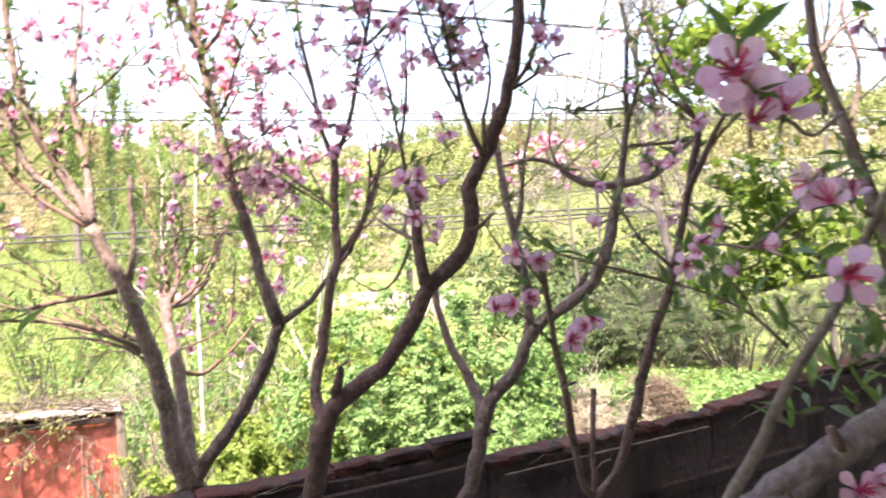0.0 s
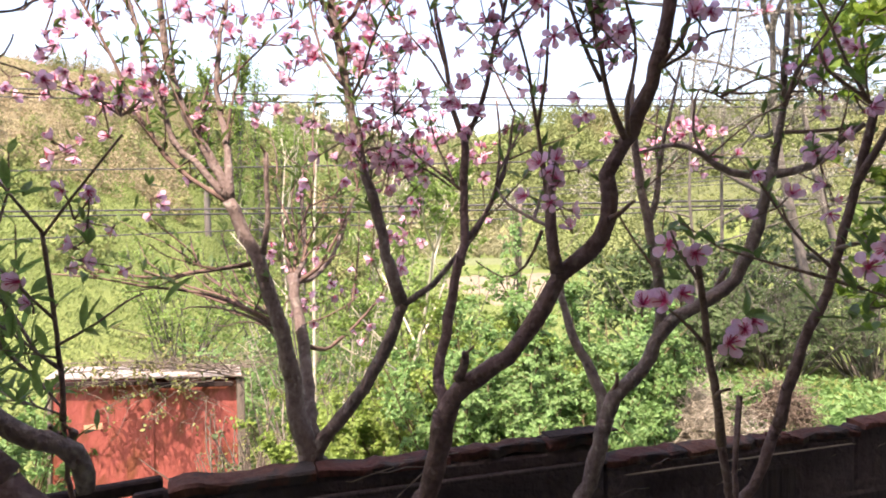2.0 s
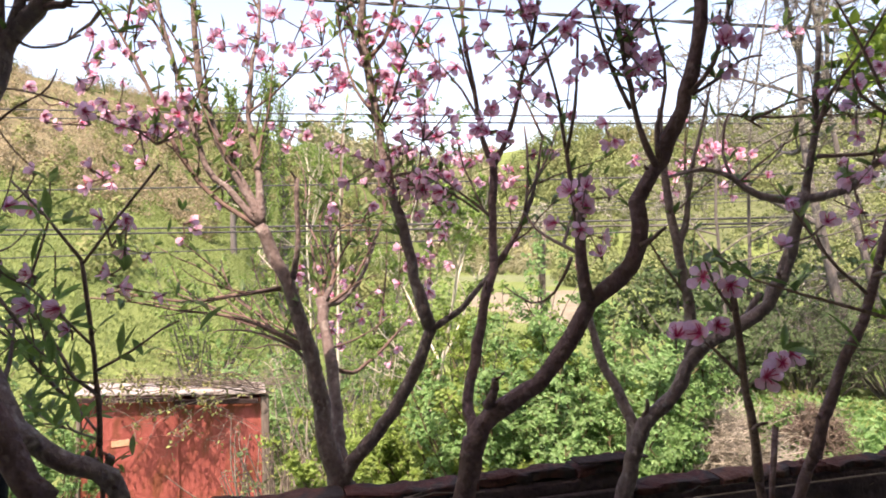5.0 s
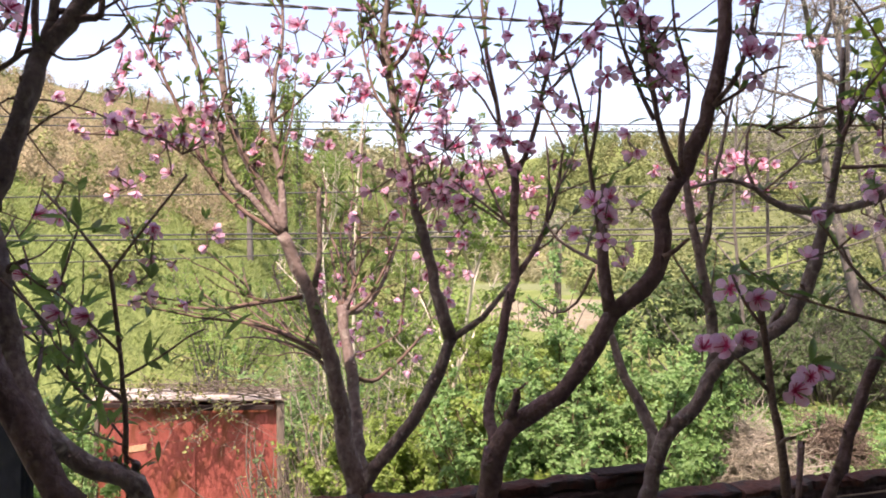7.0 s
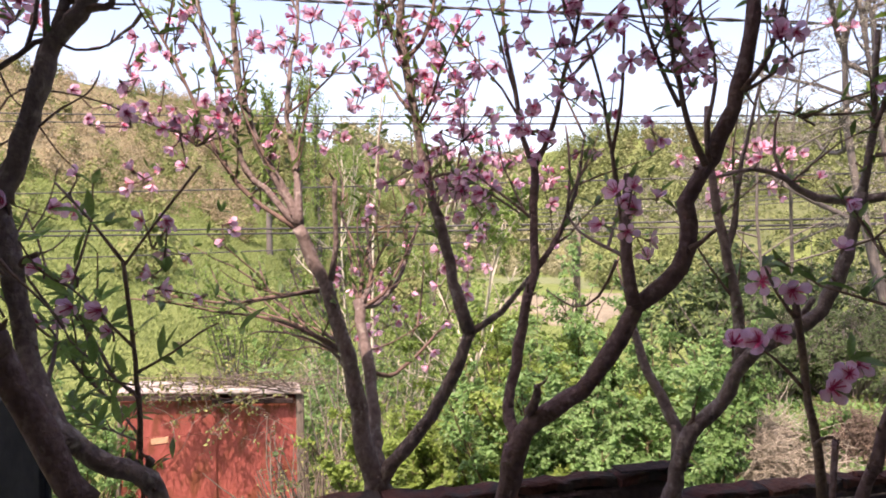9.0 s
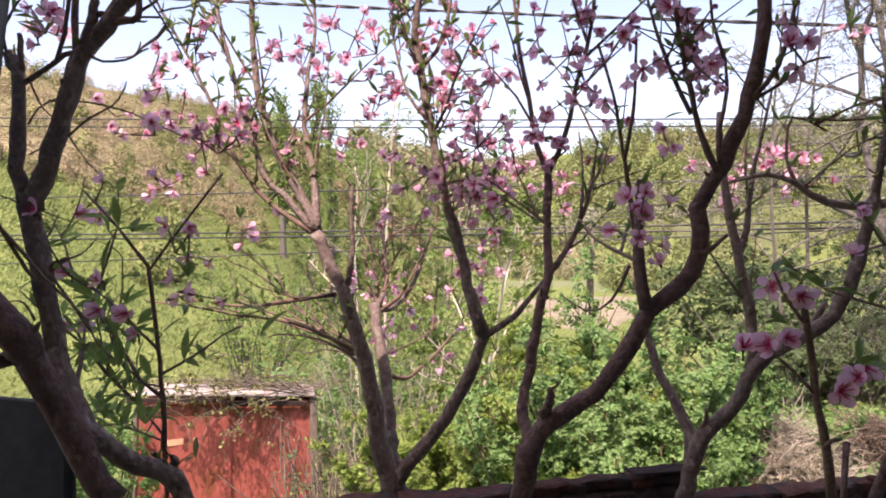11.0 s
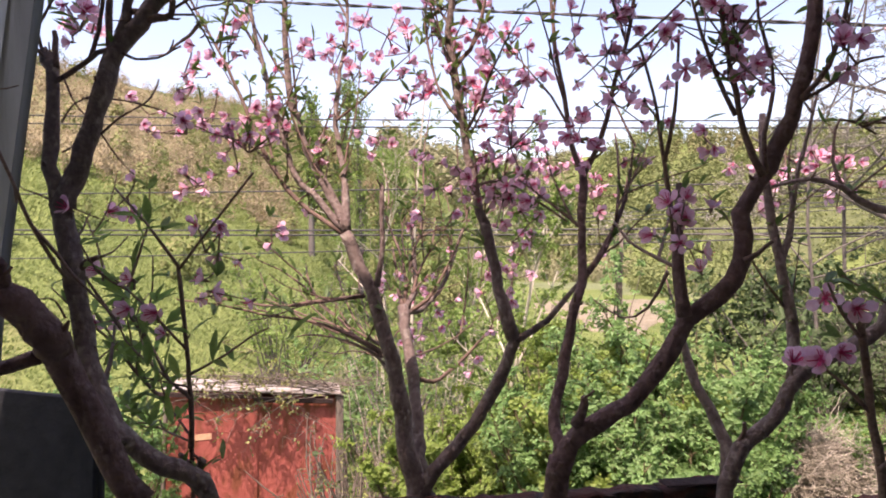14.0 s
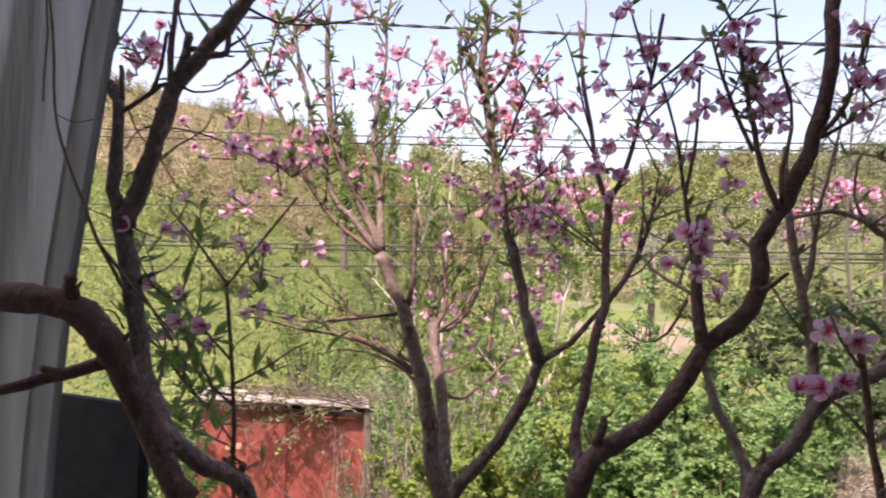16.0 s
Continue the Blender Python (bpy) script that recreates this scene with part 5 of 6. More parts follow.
forked_peach.limb("limb", [(-0.160, 1.180, 4.161), (-0.132, 1.175, 4.223), (-0.113, 1.170, 4.301), (-0.095, 1.165, 4.369), (-0.083, 1.160, 4.454)], 0.0046, 0.0030, 0.6)
forked_peach.limb("limb", [(-0.154, 1.140, 4.004), (-0.128, 1.180, 4.044), (-0.109, 1.220, 4.100), (-0.099, 1.260, 4.150), (-0.091, 1.300, 4.228)], 0.0050, 0.0017, 0.4)
forked_peach.limb("limb", [(-0.112, 1.200, 4.090), (-0.112, 1.250, 4.159), (-0.123, 1.300, 4.244)], 0.0026, 0.0017, 0.3)
forked_peach.limb("limb", [(-0.159, 1.160, 4.079), (-0.220, 1.180, 4.126), (-0.267, 1.200, 4.159)], 0.0030, 0.0016, 0.4)
forked_peach.limb("limb", [(-0.167, 1.020, 3.746), (-0.154, 1.024, 3.790), (-0.117, 1.027, 3.823), (-0.063, 1.031, 3.865), (-0.029, 1.034, 3.919), (-0.012, 1.038, 3.961), (0.027, 1.041, 3.988), (0.053, 1.045, 4.034), (0.054, 1.049, 4.095), (0.072, 1.052, 4.133), (0.102, 1.056, 4.194), (0.123, 1.059, 4.262), (0.134, 1.063, 4.331), (0.137, 1.066, 4.424), (0.145, 1.070, 4.516)], 0.0129, 0.0079)
forked_peach.limb("limb", [(-0.013, 1.020, 3.963), (-0.021, 1.030, 4.019), (-0.022, 1.040, 4.073), (-0.018, 1.050, 4.133)], 0.0084, 0.0064)
forked_peach.limb("limb", [(-0.027, 1.050, 4.069), (-0.040, 1.033, 4.157), (-0.054, 1.017, 4.245), (-0.072, 1.000, 4.303)], 0.0037, 0.0017, 0.3)
forked_peach.limb("limb", [(-0.040, 1.030, 4.158), (-0.028, 1.015, 4.221), (-0.024, 1.000, 4.317)], 0.0027, 0.0017, 0.15)
forked_peach.limb("limb", [(0.074, 1.030, 4.138), (0.052, 1.022, 4.190), (0.041, 1.015, 4.241), (0.028, 1.008, 4.305), (0.019, 1.000, 4.376)], 0.0045, 0.0022, 0.7)
forked_peach.limb("limb", [(0.043, 1.020, 4.212), (0.019, 1.013, 4.263), (0.001, 1.007, 4.314), (-0.013, 1.000, 4.364)], 0.0031, 0.0017, 0.6)
forked_peach.limb("limb", [(0.079, 1.030, 4.142), (0.078, 1.053, 4.194), (0.091, 1.077, 4.253), (0.090, 1.100, 4.314)], 0.0036, 0.0019, 0.4)
forked_peach.limb("limb", [(0.055, 1.030, 4.034), (0.071, 1.030, 4.045), (0.087, 1.030, 4.060)], 0.0040, 0.0022)
forked_peach.limb("limb", [(0.120, 1.050, 4.234), (0.149, 1.050, 4.274), (0.163, 1.050, 4.325), (0.172, 1.050, 4.369)], 0.0037, 0.0023, 0.6)
forked_peach.limb("limb", [(0.122, 1.050, 4.234), (0.155, 1.067, 4.255), (0.190, 1.083, 4.284), (0.219, 1.100, 4.293)], 0.0027, 0.0014, 0.4)
forked_peach.limb("limb", [(-0.147, 1.020, 3.816), (-0.136, 1.010, 3.836), (-0.132, 1.000, 3.858)], 0.0067, 0.0052)
forked_peach.limb("limb", [(-0.021, 1.030, 4.023), (-0.051, 1.087, 4.038), (-0.089, 1.143, 4.060), (-0.114, 1.200, 4.090)], 0.0031, 0.0016, 0.2)
forked_peach.limb("limb", [(-0.034, 1.050, 4.019), (-0.059, 1.083, 3.969), (-0.095, 1.117, 3.950), (-0.138, 1.150, 3.973)], 0.0023, 0.0010, 0.1)
forked_peach.blossoms((-0.170, 1.160, 4.229, 5), (-0.130, 1.160, 4.205, 3), (-0.100, 1.150, 4.304, 7), (-0.102, 1.140, 4.267, 3), (-0.124, 1.150, 4.349, 7), (-0.062, 1.000, 4.294, 5), (-0.176, 1.170, 4.385, 5), (-0.098, 1.150, 4.391, 5))
forked_peach.blossoms((-0.021, 1.000, 4.087, 5), (-0.026, 1.000, 4.069, 3), (0.041, 1.000, 4.317, 11), (0.042, 1.000, 4.288, 7), (0.032, 1.000, 4.265, 5), (0.026, 1.000, 4.340, 5), (0.166, 1.030, 4.330, 7), (-0.044, 1.100, 4.231, 3), (0.014, 1.200, 4.229, 3), (-0.017, 1.000, 4.108, 3))

slender_peach = Tree((0.039, 1.335, 2.380), "slender peach tree with an arching limb and sparse blossom")
slender_peach.limb("trunk", [(-0.020, 1.315, 2.380), (-0.026, 1.335, 3.322), (0.037, 1.335, 3.564), (0.056, 1.335, 3.635), (0.065, 1.335, 3.686)], 0.0224, 0.0144)
slender_peach.limb("limb", [(0.063, 1.335, 3.666), (0.060, 1.352, 3.726), (0.035, 1.369, 3.778), (0.005, 1.386, 3.836), (-0.011, 1.403, 3.897), (-0.017, 1.420, 3.960)], 0.0105, 0.0068, 0.1)
slender_peach.limb("limb", [(0.062, 1.335, 3.664), (0.082, 1.331, 3.726), (0.130, 1.326, 3.780), (0.162, 1.322, 3.848), (0.230, 1.317, 3.901), (0.274, 1.313, 3.940), (0.309, 1.309, 4.025), (0.321, 1.304, 4.090), (0.326, 1.300, 4.118)], 0.0128, 0.0091)
slender_peach.limb("limb", [(0.244, 1.330, 3.904), (0.251, 1.330, 3.928), (0.266, 1.330, 3.955)], 0.0058, 0.0046)
slender_peach.limb("limb", [(0.158, 1.330, 3.844), (0.155, 1.340, 3.936), (0.142, 1.350, 4.015), (0.123, 1.360, 4.115), (0.115, 1.370, 4.198), (0.113, 1.380, 4.281)], 0.0099, 0.0054, 0.3)
slender_peach.limb("limb", [(0.137, 1.350, 4.025), (0.153, 1.363, 4.075), (0.164, 1.375, 4.167), (0.181, 1.387, 4.234), (0.197, 1.400, 4.312)], 0.0059, 0.0024, 0.5)
slender_peach.limb("limb", [(0.322, 1.300, 4.107), (0.263, 1.300, 4.114), (0.218, 1.300, 4.146), (0.173, 1.300, 4.161), (0.118, 1.300, 4.150)], 0.0074, 0.0028, 0.4)
slender_peach.limb("limb", [(0.326, 1.300, 4.113), (0.338, 1.290, 4.208), (0.342, 1.280, 4.363)], 0.0068, 0.0039, 0.5)
slender_peach.limb("limb", [(0.326, 1.300, 4.108), (0.379, 1.283, 4.122), (0.414, 1.267, 4.156), (0.444, 1.250, 4.181)], 0.0074, 0.0033, 0.5)
slender_peach.limb("limb", [(0.342, 1.290, 4.176), (0.402, 1.280, 4.176), (0.452, 1.270, 4.180)], 0.0034, 0.0022, 0.3)
slender_peach.limb("limb", [(0.339, 1.280, 4.216), (0.361, 1.280, 4.279), (0.398, 1.280, 4.326), (0.419, 1.280, 4.365)], 0.0039, 0.0017, 0.9)
slender_peach.limb("limb", [(0.218, 1.300, 4.146), (0.207, 1.317, 4.188), (0.219, 1.333, 4.258), (0.273, 1.350, 4.235)], 0.0028, 0.0018, 0.8)
slender_peach.limb("limb", [(0.073, 1.330, 3.729), (0.084, 1.325, 3.751), (0.085, 1.320, 3.770)], 0.0041, 0.0029)
slender_peach.blossoms((0.183, 1.620, 4.253, 7), (0.229, 1.620, 4.262, 7), (0.282, 1.600, 4.247, 5), (0.277, 1.600, 4.189, 7), (0.099, 1.600, 4.229, 3), (0.158, 1.600, 4.161, 5), (0.374, 1.220, 4.130, 7), (0.376, 1.250, 4.245, 5), (0.442, 1.300, 4.325, 5), (0.346, 1.500, 4.437, 3))

peach_shoot = Tree((0.153, 0.800, 2.380), "thin dark peach shoot with large shaded blossoms", bark=OLD_BARK)
peach_shoot.limb("trunk", [(0.187, 0.820, 2.380), (0.191, 0.840, 3.544), (0.149, 0.780, 3.783), (0.142, 0.770, 3.823)], 0.0057, 0.0038)
peach_shoot.limb("limb", [(0.142, 0.770, 3.822), (0.134, 0.765, 3.882), (0.127, 0.760, 3.919), (0.121, 0.755, 3.966), (0.114, 0.750, 4.009)], 0.0040, 0.0029)
peach_shoot.limb("limb", [(0.128, 0.760, 3.913), (0.102, 0.755, 3.941), (0.085, 0.750, 3.953)], 0.0017, 0.0010)
peach_shoot.limb("limb", [(0.116, 0.750, 3.977), (0.103, 0.750, 3.997), (0.093, 0.750, 4.020)], 0.0016, 0.0010)
peach_shoot.limb("limb", [(0.134, 0.760, 3.868), (0.139, 0.760, 3.874), (0.148, 0.760, 3.876)], 0.0020, 0.0013)
peach_shoot.blossoms((0.088, 0.745, 3.957, 1), (0.104, 0.755, 3.963, 1), (0.071, 0.770, 3.950, 1), (0.140, 0.735, 3.922, 1), (0.156, 0.745, 3.933, 1), (0.167, 0.760, 3.939, 1), (0.092, 0.755, 4.007, 1), (0.114, 0.750, 4.000, 1))

tall_shoot = Tree((0.278, 1.200, 2.380), "tall dark peach shoot rising over the wall", bark=OLD_BARK)
tall_shoot.limb("trunk", [(0.215, 1.226, 2.380), (0.208, 1.246, 3.396), (0.278, 1.200, 3.632), (0.308, 1.180, 3.734)], 0.0114, 0.0078)
tall_shoot.limb("limb", [(0.308, 1.180, 3.732), (0.334, 1.166, 3.854), (0.360, 1.152, 3.929), (0.376, 1.138, 4.018), (0.393, 1.124, 4.119), (0.407, 1.110, 4.195)], 0.0082, 0.0053)
tall_shoot.limb("limb", [(0.386, 1.130, 4.075), (0.402, 1.100, 4.128), (0.408, 1.073, 4.158), (0.423, 1.050, 4.193)], 0.0054, 0.0027, 0.6)
tall_shoot.limb("limb", [(0.405, 1.112, 4.183), (0.380, 1.107, 4.202), (0.341, 1.103, 4.233), (0.329, 1.100, 4.266)], 0.0029, 0.0019, 0.8)
tall_shoot.limb("limb", [(0.366, 1.146, 3.965), (0.308, 1.120, 4.016), (0.286, 1.100, 4.050)], 0.0025, 0.0014, 0.3)
tall_shoot.limb("limb", [(0.371, 1.142, 3.994), (0.368, 1.027, 4.005), (0.389, 0.913, 3.998), (0.365, 0.800, 4.000)], 0.0030, 0.0014, 0.4)
tall_shoot.limb("limb", [(0.190, 0.950, 2.380), (0.192, 0.950, 3.100), (0.196, 0.950, 3.760), (0.201, 0.950, 3.818)], 0.0050, 0.0033)
tall_shoot.blossoms((0.247, 0.980, 4.058, 3), (0.309, 1.050, 4.111, 3), (0.293, 1.050, 4.104, 2), (0.356, 1.050, 4.201, 2), (0.335, 1.100, 4.207, 2), (0.271, 0.740, 4.024, 2), (0.275, 0.760, 4.010, 1), (0.328, 0.750, 3.999, 2), (0.267, 0.780, 3.987, 1))

leaning_peach = Tree((-0.509, 0.740, 2.380), "thick pruned peach tree leaning over the terrace with bare cut limbs", flowering=0.03, bark=OLD_BARK, leafy=0.12)
leaning_peach.limb("trunk", [(-0.509, 0.740, 2.380), (-0.505, 0.740, 3.130), (-0.480, 0.720, 3.600), (-0.560, 0.700, 3.768)], 0.034, 0.0185)
leaning_peach.limb("limb", [(-0.560, 0.700, 3.768), (-0.582, 0.686, 3.821), (-0.605, 0.673, 3.870), (-0.624, 0.659, 3.918), (-0.637, 0.646, 3.956), (-0.641, 0.632, 3.974)], 0.0132, 0.0168)
leaning_peach.limb("limb", [(-0.623, 0.648, 3.937), (-0.625, 0.634, 3.958), (-0.641, 0.621, 3.983), (-0.664, 0.607, 3.997), (-0.691, 0.594, 3.999), (-0.740, 0.580, 4.002)], 0.0172, 0.0155)
leaning_peach.limb("limb", [(-0.648, 0.610, 4.005), (-0.645, 0.605, 4.017), (-0.642, 0.600, 4.028)], 0.0076, 0.0062)
leaning_peach.limb("limb", [(-0.644, 0.660, 3.928), (-0.666, 0.633, 3.919), (-0.678, 0.607, 3.912), (-0.700, 0.580, 3.904), (-0.745, 0.560, 3.893), (-0.800, 0.550, 3.884)], 0.0078, 0.0050)
leaning_peach.limb("limb", [(-0.647, 0.600, 3.923), (-0.657, 0.592, 3.926), (-0.658, 0.585, 3.929)], 0.0049, 0.0035)
leaning_peach.limb("limb", [(-0.616, 0.710, 3.848), (-0.589, 0.723, 3.821), (-0.561, 0.736, 3.800), (-0.533, 0.749, 3.790), (-0.522, 0.762, 3.767), (-0.524, 0.775, 3.732)], 0.0110, 0.0109, 0.0, BARK)
leaning_peach.limb("limb", [(-0.548, 0.760, 3.791), (-0.549, 0.755, 3.802), (-0.550, 0.750, 3.810)], 0.0051, 0.0028, 0.0, BARK)
leaning_peach.limb("limb", [(-0.541, 0.770, 3.786), (-0.536, 0.768, 3.796), (-0.536, 0.765, 3.802)], 0.0057, 0.0034, 0.0, BARK)
leaning_peach.limb("limb", [(-0.582, 0.700, 3.824), (-0.611, 0.710, 3.855), (-0.643, 0.720, 3.887), (-0.663, 0.725, 3.925), (-0.680, 0.730, 3.968), (-0.697, 0.735, 4.020), (-0.713, 0.740, 4.062), (-0.725, 0.745, 4.095)], 0.0117, 0.0127, 0.25, BARK)
leaning_peach.limb("limb", [(-0.726, 0.745, 4.091), (-0.740, 0.746, 4.138), (-0.746, 0.748, 4.186), (-0.746, 0.749, 4.234), (-0.751, 0.750, 4.276)], 0.0093, 0.0077, 0.4, BARK)
leaning_peach.limb("limb", [(-0.752, 0.750, 4.261), (-0.760, 0.749, 4.275), (-0.762, 0.748, 4.282)], 0.0066, 0.0055, 0.0, BARK)
leaning_peach.limb("limb", [(-0.741, 0.750, 4.257), (-0.745, 0.752, 4.283), (-0.750, 0.755, 4.305)], 0.0039, 0.0028, 0.0, BARK)
leaning_peach.limb("limb", [(-0.763, 0.750, 4.277), (-0.768, 0.747, 4.306), (-0.771, 0.743, 4.350), (-0.772, 0.740, 4.401)], 0.0019, 0.0011, 0.1)
leaning_peach.limb("limb", [(-0.768, 0.748, 4.311), (-0.745, 0.745, 4.335), (-0.723, 0.743, 4.354), (-0.704, 0.740, 4.373)], 0.0017, 0.0011, 0.2)
leaning_peach.limb("limb", [(-0.738, 0.750, 4.242), (-0.725, 0.754, 4.250), (-0.706, 0.758, 4.263), (-0.687, 0.761, 4.275), (-0.665, 0.765, 4.280)], 0.0033, 0.0034, 0.0, BARK)
leaning_peach.limb("limb", [(-0.697, 0.760, 4.269), (-0.689, 0.762, 4.301), (-0.684, 0.763, 4.330), (-0.683, 0.765, 4.348)], 0.0028, 0.0023)
leaning_peach.limb("limb", [(-0.674, 0.765, 4.275), (-0.679, 0.768, 4.320), (-0.680, 0.772, 4.362), (-0.679, 0.775, 4.404)], 0.0040, 0.0035, 0.3, BARK)
leaning_peach.limb("limb", [(-0.721, 0.745, 4.091), (-0.713, 0.750, 4.119), (-0.702, 0.756, 4.161), (-0.691, 0.762, 4.205), (-0.680, 0.767, 4.248), (-0.672, 0.772, 4.278), (-0.656, 0.778, 4.302), (-0.632, 0.784, 4.327), (-0.611, 0.789, 4.356), (-0.590, 0.794, 4.384), (-0.578, 0.800, 4.407)], 0.0122, 0.0101, 0.35, BARK)
leaning_peach.limb("limb", [(-0.666, 0.770, 4.283), (-0.660, 0.772, 4.312), (-0.654, 0.773, 4.333), (-0.655, 0.775, 4.347)], 0.0063, 0.0052, 0.0, BARK)
leaning_peach.limb("limb", [(-0.656, 0.775, 4.325), (-0.646, 0.778, 4.326), (-0.635, 0.780, 4.320)], 0.0040, 0.0035, 0.0, BARK)
leaning_peach.limb("limb", [(-0.640, 0.780, 4.316), (-0.618, 0.782, 4.317), (-0.602, 0.785, 4.321), (-0.602, 0.788, 4.342), (-0.608, 0.790, 4.367)], 0.0046, 0.0041, 0.0, BARK)
leaning_peach.limb("limb", [(-0.606, 0.785, 4.317), (-0.595, 0.788, 4.315), (-0.592, 0.790, 4.317)], 0.0018, 0.0006)
leaning_peach.limb("limb", [(-0.605, 0.790, 4.328), (-0.587, 0.793, 4.338), (-0.577, 0.797, 4.349), (-0.575, 0.800, 4.360)], 0.0018, 0.0012, 0.3)
leaning_peach.limb("limb", [(-0.656, 0.775, 4.340), (-0.671, 0.777, 4.361), (-0.679, 0.778, 4.385), (-0.674, 0.780, 4.406)], 0.0017, 0.0014, 0.3)
leaning_peach.limb("limb", [(-0.685, 0.800, 4.411), (-0.664, 0.797, 4.381), (-0.641, 0.793, 4.359), (-0.620, 0.790, 4.350)], 0.0014, 0.0014, 0.2)
leaning_peach.limb("limb", [(-0.581, 0.800, 4.381), (-0.564, 0.838, 4.375), (-0.536, 0.875, 4.381), (-0.510, 0.912, 4.395), (-0.476, 0.950, 4.415)], 0.0019, 0.0014, 0.6)
leaning_peach.limb("limb", [(-0.589, 0.790, 4.342), (-0.605, 0.833, 4.334), (-0.623, 0.877, 4.325), (-0.640, 0.920, 4.313)], 0.0014, 0.0011, 0.9)
leaning_peach.limb("limb", [(-0.659, 0.770, 4.275), (-0.656, 0.788, 4.272), (-0.636, 0.805, 4.277), (-0.631, 0.822, 4.290), (-0.633, 0.840, 4.301)], 0.0018, 0.0013, 0.5)
leaning_peach.limb("limb", [(-0.728, 0.750, 4.243), (-0.721, 0.757, 4.219), (-0.714, 0.763, 4.206), (-0.709, 0.770, 4.200)], 0.0012, 0.0007, 0.1)
leaning_peach.limb("limb", [(-0.704, 0.755, 4.220), (-0.697, 0.804, 4.228), (-0.682, 0.853, 4.226), (-0.685, 0.902, 4.222), (-0.669, 0.951, 4.209), (-0.656, 1.000, 4.204)], 0.0014, 0.0010, 0.3)
leaning_peach.limb("limb", [(-0.676, 0.755, 4.175), (-0.656, 0.766, 4.197), (-0.633, 0.778, 4.214), (-0.628, 0.789, 4.231), (-0.631, 0.800, 4.248)], 0.0014, 0.0009, 0.15)
leaning_peach.limb("limb", [(-0.674, 0.755, 4.175), (-0.670, 0.778, 4.148), (-0.667, 0.800, 4.132)], 0.0010, 0.0006, 0.1)
leaning_peach.limb("limb", [(-0.731, 0.750, 4.191), (-0.728, 0.763, 4.214), (-0.709, 0.777, 4.229), (-0.703, 0.790, 4.228)], 0.0012, 0.0007, 0.1)
leaning_peach.limb("limb", [(-0.729, 0.750, 4.155), (-0.724, 0.770, 4.170), (-0.718, 0.790, 4.193)], 0.0011, 0.0007, 0.1)
leaning_peach.limb("limb", [(-0.726, 0.750, 4.131), (-0.731, 0.770, 4.151), (-0.735, 0.790, 4.166)], 0.0010, 0.0006, 0.1)
leaning_peach.limb("limb", [(-0.728, 0.745, 4.091), (-0.750, 0.740, 4.102), (-0.772, 0.735, 4.109), (-0.774, 0.730, 4.115)], 0.0012, 0.0007, 0.2)
leaning_peach.limb("limb", [(-0.707, 0.745, 4.087), (-0.702, 0.772, 4.078), (-0.693, 0.800, 4.070)], 0.0010, 0.0006, 0.1)
leaning_peach.limb("limb", [(-0.694, 0.800, 4.133), (-0.690, 0.787, 4.100), (-0.690, 0.773, 4.072), (-0.691, 0.760, 4.057)], 0.0007, 0.0010, 0.2)
leaning_peach.limb("limb", [(-0.691, 0.735, 4.006), (-0.676, 0.738, 4.023), (-0.661, 0.740, 4.029)], 0.0043, 0.0033, 0.0, BARK)
leaning_peach.limb("limb", [(-0.665, 0.740, 4.028), (-0.669, 0.770, 4.035), (-0.674, 0.800, 4.056)], 0.0014, 0.0008, 0.15)
leaning_peach.limb("limb", [(-0.658, 0.570, 4.332), (-0.660, 0.579, 4.293), (-0.664, 0.587, 4.254), (-0.671, 0.596, 4.208), (-0.670, 0.605, 4.172), (-0.661, 0.614, 4.136), (-0.650, 0.622, 4.103), (-0.639, 0.631, 4.066), (-0.619, 0.640, 4.029)], 0.0011, 0.0020, 0.2)
leaning_peach.limb("limb", [(-0.619, 0.640, 4.029), (-0.650, 0.675, 4.018), (-0.677, 0.710, 4.007)], 0.0020, 0.0022)
leaning_peach.limb("limb", [(-0.661, 0.570, 4.332), (-0.663, 0.577, 4.281), (-0.673, 0.583, 4.241), (-0.681, 0.590, 4.213)], 0.0010, 0.0008)
leaning_peach.limb("limb", [(-0.665, 0.592, 4.200), (-0.642, 0.596, 4.190), (-0.618, 0.600, 4.193)], 0.0008, 0.0005)
leaning_peach.limb("limb", [(-0.698, 0.730, 3.957), (-0.710, 0.727, 3.977), (-0.725, 0.723, 3.980), (-0.739, 0.720, 3.975)], 0.0013, 0.0007, 0.2)
leaning_peach.limb("limb", [(-0.658, 0.720, 3.899), (-0.655, 0.740, 3.913), (-0.649, 0.760, 3.929)], 0.0013, 0.0007, 0.1)
leaning_peach.blossoms((-0.899, 0.950, 4.388, 5), (-0.706, 0.740, 4.085, 1), (-0.674, 0.900, 4.212, 3), (-0.727, 1.000, 4.252, 3), (-0.669, 1.000, 4.213, 5), (-0.641, 1.000, 4.199, 5), (-0.733, 1.000, 4.153, 3), (-0.776, 0.900, 4.125, 3))
leaning_peach.blossoms((-0.762, 0.800, 4.333, 4), (-0.775, 0.800, 4.328, 2), (-0.723, 0.950, 4.307, 3), (-0.705, 0.950, 4.293, 2))
leaning_peach.tufts((-0.770, 0.800, 4.341, 2), (-0.783, 0.800, 4.340, 1), (-0.534, 0.765, 3.793, 3))

